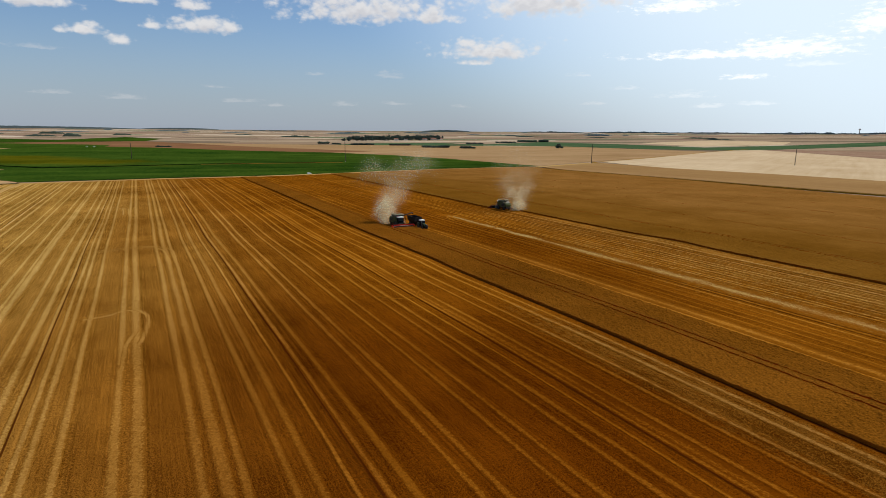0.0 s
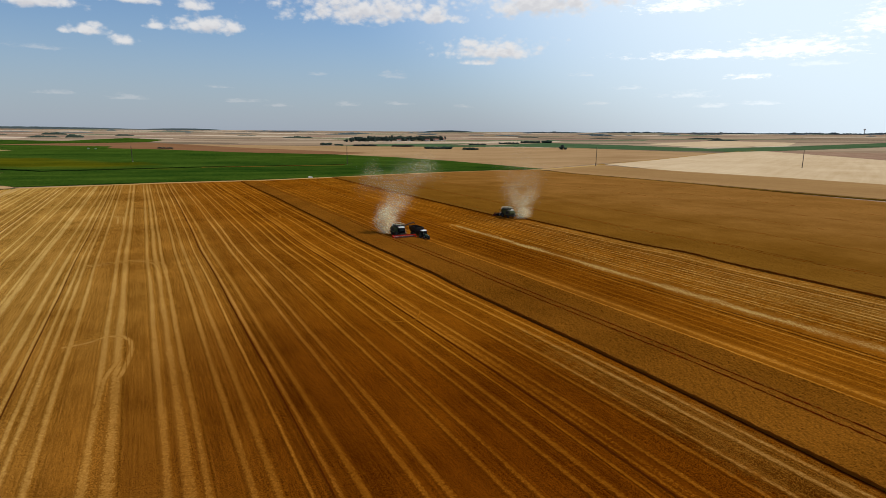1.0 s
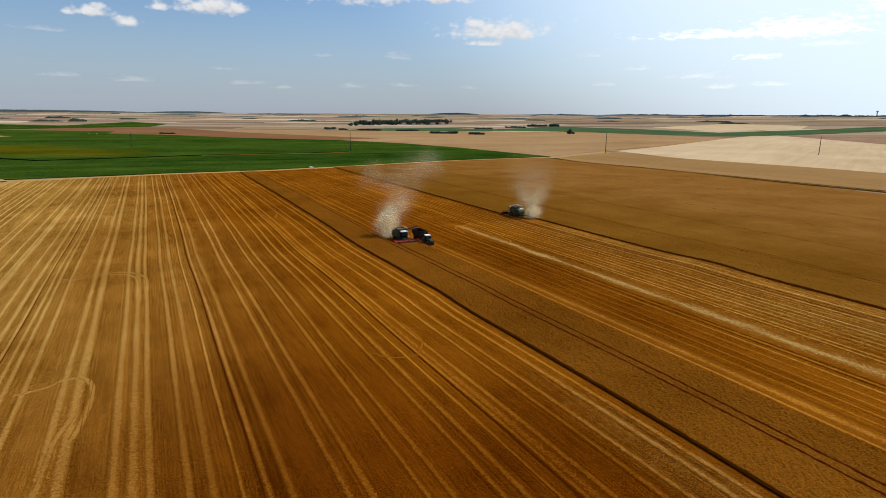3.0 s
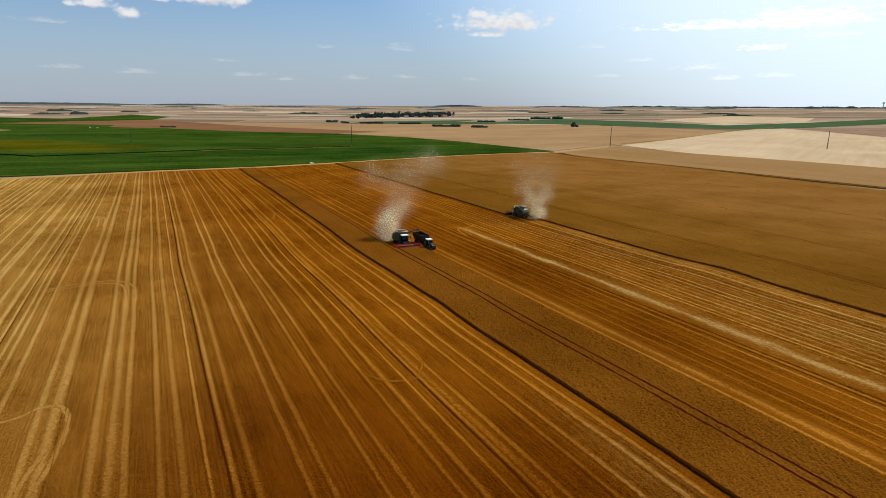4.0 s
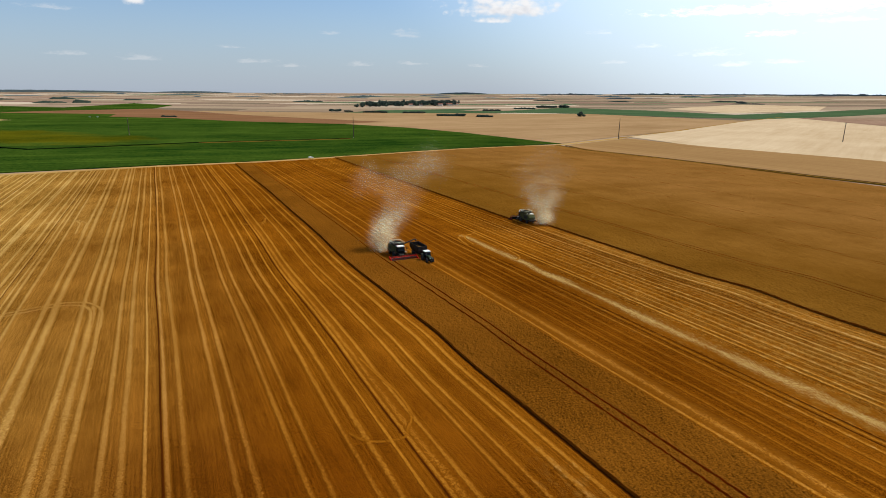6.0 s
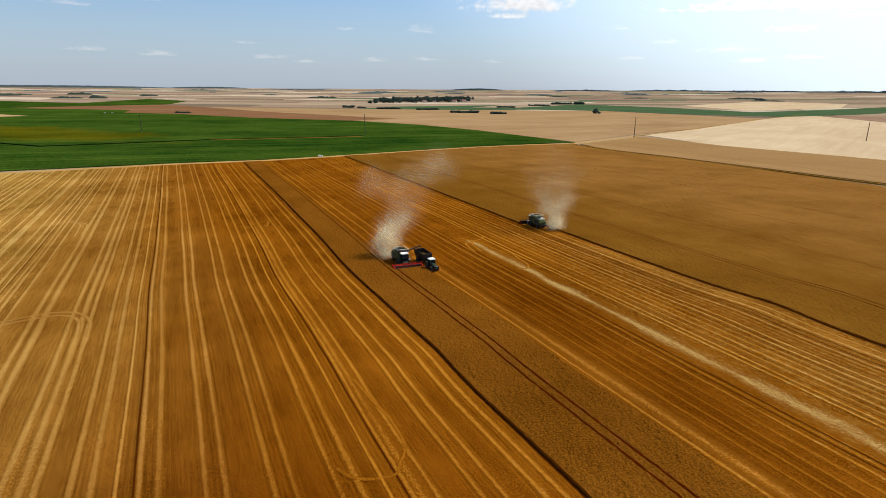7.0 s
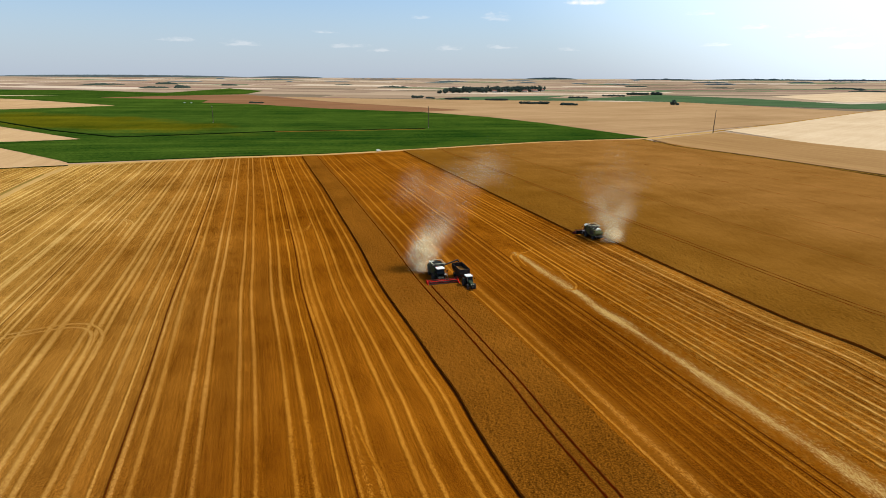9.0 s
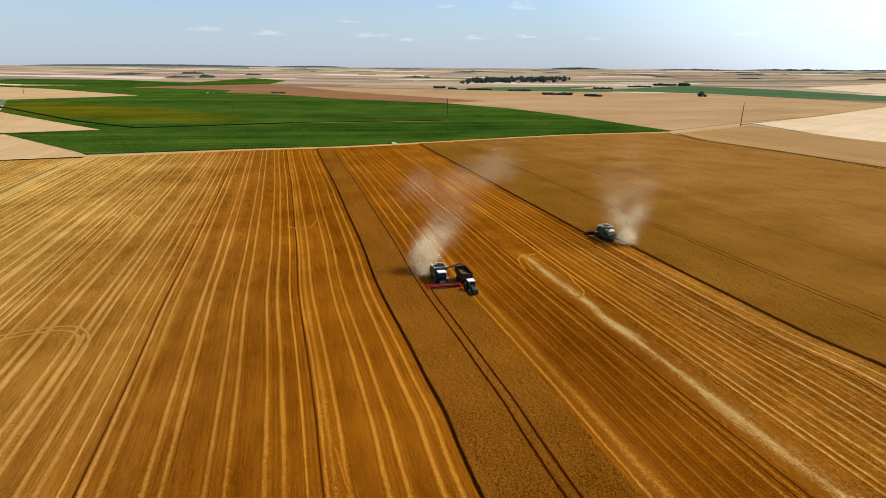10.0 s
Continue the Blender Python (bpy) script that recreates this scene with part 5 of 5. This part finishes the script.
def grain_cart():
    ob = new("grain_cart")
    bm = bmesh.new()
    lo = [(-1.05, -2.8), (1.05, -2.8), (1.05, 2.6), (-1.05, 2.6)]
    hi = [(-1.45, -3.5), (1.45, -3.5), (1.45, 3.3), (-1.45, 3.3)]
    a = [bm.verts.new((x, y, 1.2)) for x, y in lo]
    b = [bm.verts.new((x, y, 2.3)) for x, y in hi]
    c = [bm.verts.new((x, y, 3.5)) for x, y in hi]
    d = [bm.verts.new((x * 0.94, y * 0.97, 3.5)) for x, y in hi]
    e = [bm.verts.new((x * 0.94, y * 0.97, 2.36)) for x, y in hi]
    bm.faces.new(a)
    bm.faces.new(e)
    for p, q in ((a, b), (b, c), (c, d), (d, e)):
        for i in range(4):
            bm.faces.new((p[i], p[(i + 1) % 4], q[(i + 1) % 4], q[i]))
    bmesh.ops.recalc_face_normals(bm, faces=bm.faces)
    tub = part("hopper", bm, M_CART, ob, "dark painted open hopper")
    for sx in (-1, 1):
        for k in range(6):
            bm = bmesh.new()
            box(bm, (sx * 1.47, -3.1 + k * 1.2, 2.9), (0.08, 0.1, 1.2))
            part("rib", bm, M_CART, tub)
        bm = bmesh.new()
        box(bm, (sx * 1.42, -0.1, 3.53), (0.12, 6.9, 0.1), 0.02)
        part("top_rail", bm, M_BLACK, tub)
    bm = bmesh.new()
    bmesh.ops.create_grid(bm, x_segments=8, y_segments=14, size=1.0, matrix=Matrix.Translation((0, -0.1, 2.42)) @ Matrix.Diagonal((1.34, 3.25, 1, 1)))
    for v in bm.verts:
        v.co.z += 0.5 * math.exp(-(v.co.x ** 2 + (v.co.y - 0.6) ** 2) / 1.6) + random.uniform(-0.02, 0.02)
    part("grain", bm, M_GRAIN, tub, "golden wheat grain load")
    bm = bmesh.new()
    box(bm, (-0.5, 0, 1.0), (0.16, 6.2, 0.24), 0.02)
    box(bm, (0.5, 0, 1.0), (0.16, 6.2, 0.24), 0.02)
    part("frame", bm, M_BLACK, ob)
    bm = bmesh.new()
    tube(bm, (-0.5, 3.0, 0.95), (0, 4.4, 0.7), 0.09, None, 8)
    tube(bm, (0.5, 3.0, 0.95), (0, 4.4, 0.7), 0.09, None, 8)
    part("drawbar", bm, M_BLACK, ob)
    for sx in (-1, 1):
        for y in (-1.5, 0.2):
            wheel(ob, sx * 1.15, y, 0.72, 0.6, M_BLACK)
    bm = bmesh.new()
    for y in (-1.5, 0.2):
        tube(bm, (-1.1, y, 0.72), (1.1, y, 0.72), 0.09, None, 8)
    part("axle", bm, M_BLACK, ob)
    return tagged(ob, "dark open grain cart taking wheat behind tractor", "grain cart")


place(tractor(), A_S - 4.6, -21.4, 180)
place(grain_cart(), A_S + 2.6, -21.6, 180)


# ---- vans on the farm roads ----
def van(x, y, turn, label):
    ob = new("van")
    bm = bmesh.new()
    prism(bm, [(-2.4, 0.4), (-2.4, 2.0), (0.9, 2.0), (1.7, 1.25), (2.5, 1.1), (2.55, 0.4)], -0.95, 0.95)
    bmesh.ops.bevel(bm, geom=bm.edges[:], offset=0.08, segments=2, affect="EDGES")
    part("body", bm, M_WHITE, ob)
    bm = bmesh.new()
    prism(bm, [(0.98, 1.93), (1.7, 1.27), (1.74, 1.31), (1.02, 1.97)], -0.8, 0.8)
    part("windscreen", bm, M_GLASS, ob)
    for sx in (-1, 1):
        bm = bmesh.new()
        box(bm, (sx * 0.955, 0.55, 1.5), (0.03, 0.9, 0.5), 0.01)
        part("window", bm, M_GLASS, ob)
        for yy in (-1.5, 1.6):
            wheel(ob, sx * 0.82, yy, 0.34, 0.22)
    ob.matrix_world = pose(x, y, terrain(x, y) + 0.25, 0, 0, turn) @ Matrix.Diagonal((0.7, 0.7, 0.7, 1))
    return tagged(ob, label, "van", "white vans")


van(-111, 503, -58, "white van parked on the farm track")
van(-664, 1136, -70, "white van beside the far green crop")
van(-652, 1139, -70, "white van beside the far green crop")


# ---- dust behind the harvesters ----
def dust(s, u, n, puffs, seed, label, fleck=0.036):
    """Airborne chaff: very many tiny flecks in drifting puffs; puffs are ahead, right, up (from the source), radius and share."""
    rnd = np.random.RandomState(seed)
    ox, oy, _ = at(s, u)
    total = sum(p[4] for p in puffs)
    heaps = []
    for dx, dy, dz, r, share in puffs:
        k = int(n * share / total)
        p = rnd.normal(0, 1, (k, 3)) * (0.52 * r, 0.52 * r, 0.5 * r)
        # curl the puff so that it billows
        for q in range(3):
            a = rnd.uniform(0, 6.28, 3)
            w_ = (1.6 + 1.1 * q) / r
            p = p + 0.20 * r / (1 + 0.6 * q) * np.stack([np.sin(w_ * p[:, 1] + a[0]) * np.cos(w_ * p[:, 2]), np.sin(w_ * p[:, 2] + a[1]), np.sin(w_ * p[:, 0] + a[2])], 1)
        heaps.append(p + (ox + dx, oy + dy, dz))
    c = np.concatenate(heaps, 0)
    c[:, 2] = np.abs(c[:, 2]) + 0.15
    n = len(c)
    size = fleck * rnd.uniform(0.6, 1.4, n)[:, None, None]
    v = (c[:, None, :] + rnd.normal(0, 1, (n, 3, 3)) * size).reshape(-1, 3)
    me = bpy.data.meshes.new("dust_cloud")
    me.vertices.add(3 * n)
    me.vertices.foreach_set("co", v.astype(np.float32).ravel())
    me.loops.add(3 * n)
    me.loops.foreach_set("vertex_index", np.arange(3 * n, dtype=np.int32))
    me.polygons.add(n)
    me.polygons.foreach_set("loop_start", np.arange(n, dtype=np.int32) * 3)
    me.update(calc_edges=True)
    me.materials.append(M_DUST)
    return tagged(new("dust_cloud", me), label, "dust", kind="stuff")


# x, y, z of each puff from the foot of the plume, its radius and its share of the dust
dust(A_S + 10.5, -13.0, 280000, [(0, 0, 1.5, 2.4, 0.9), (-0.8, 1, 2.8, 2.6, 1.2), (-1.2, 2, 4.4, 2.9, 1.5), (0.8, 2, 5.4, 2.9, 1.7), (-0.6, 4, 7.2, 3.1, 1.2), (2, 4, 8, 3.2, 1.2),
                                 (3.8, 6, 10, 3.5, 0.8), (0, 6, 10.5, 3.6, 0.5), (5.5, 8, 12.5, 4.0, 0.5), (3, 9, 15, 4.5, 0.35), (8, 13, 17, 5.0, 0.3)], 1, "pale beige dust plume rising behind a combine")
dust(A_S + 40, -18.0, 90000, [(0, 0, 17, 6, 1.0), (8, 14, 18, 7, 1.2), (16, 26, 19, 7, 1.3), (22, 40, 20, 7, 1.0)], 2, "thin drifting beige harvest dust", 0.045)
dust(B_S - 12.5, -80.5, 250000, [(0, 0, 1.4, 2.0, 2.0), (2.2, -1, 2.2, 2.4, 1.7), (1, 1, 4.5, 3.0, 1.8), (-2, 2, 7, 3.4, 1.4), (3, 2, 8, 3.6, 1.4), (5, 3, 11, 4.2, 1.1), (-3, 4, 12, 4.4, 1.1),
                                 (2, 5, 15, 5.0, 0.9), (-5, 6, 18, 5.4, 0.7), (7, 7, 19, 5.6, 0.7), (1, 9, 24, 6.5, 0.6)], 3, "pale beige dust plume rising behind a combine")
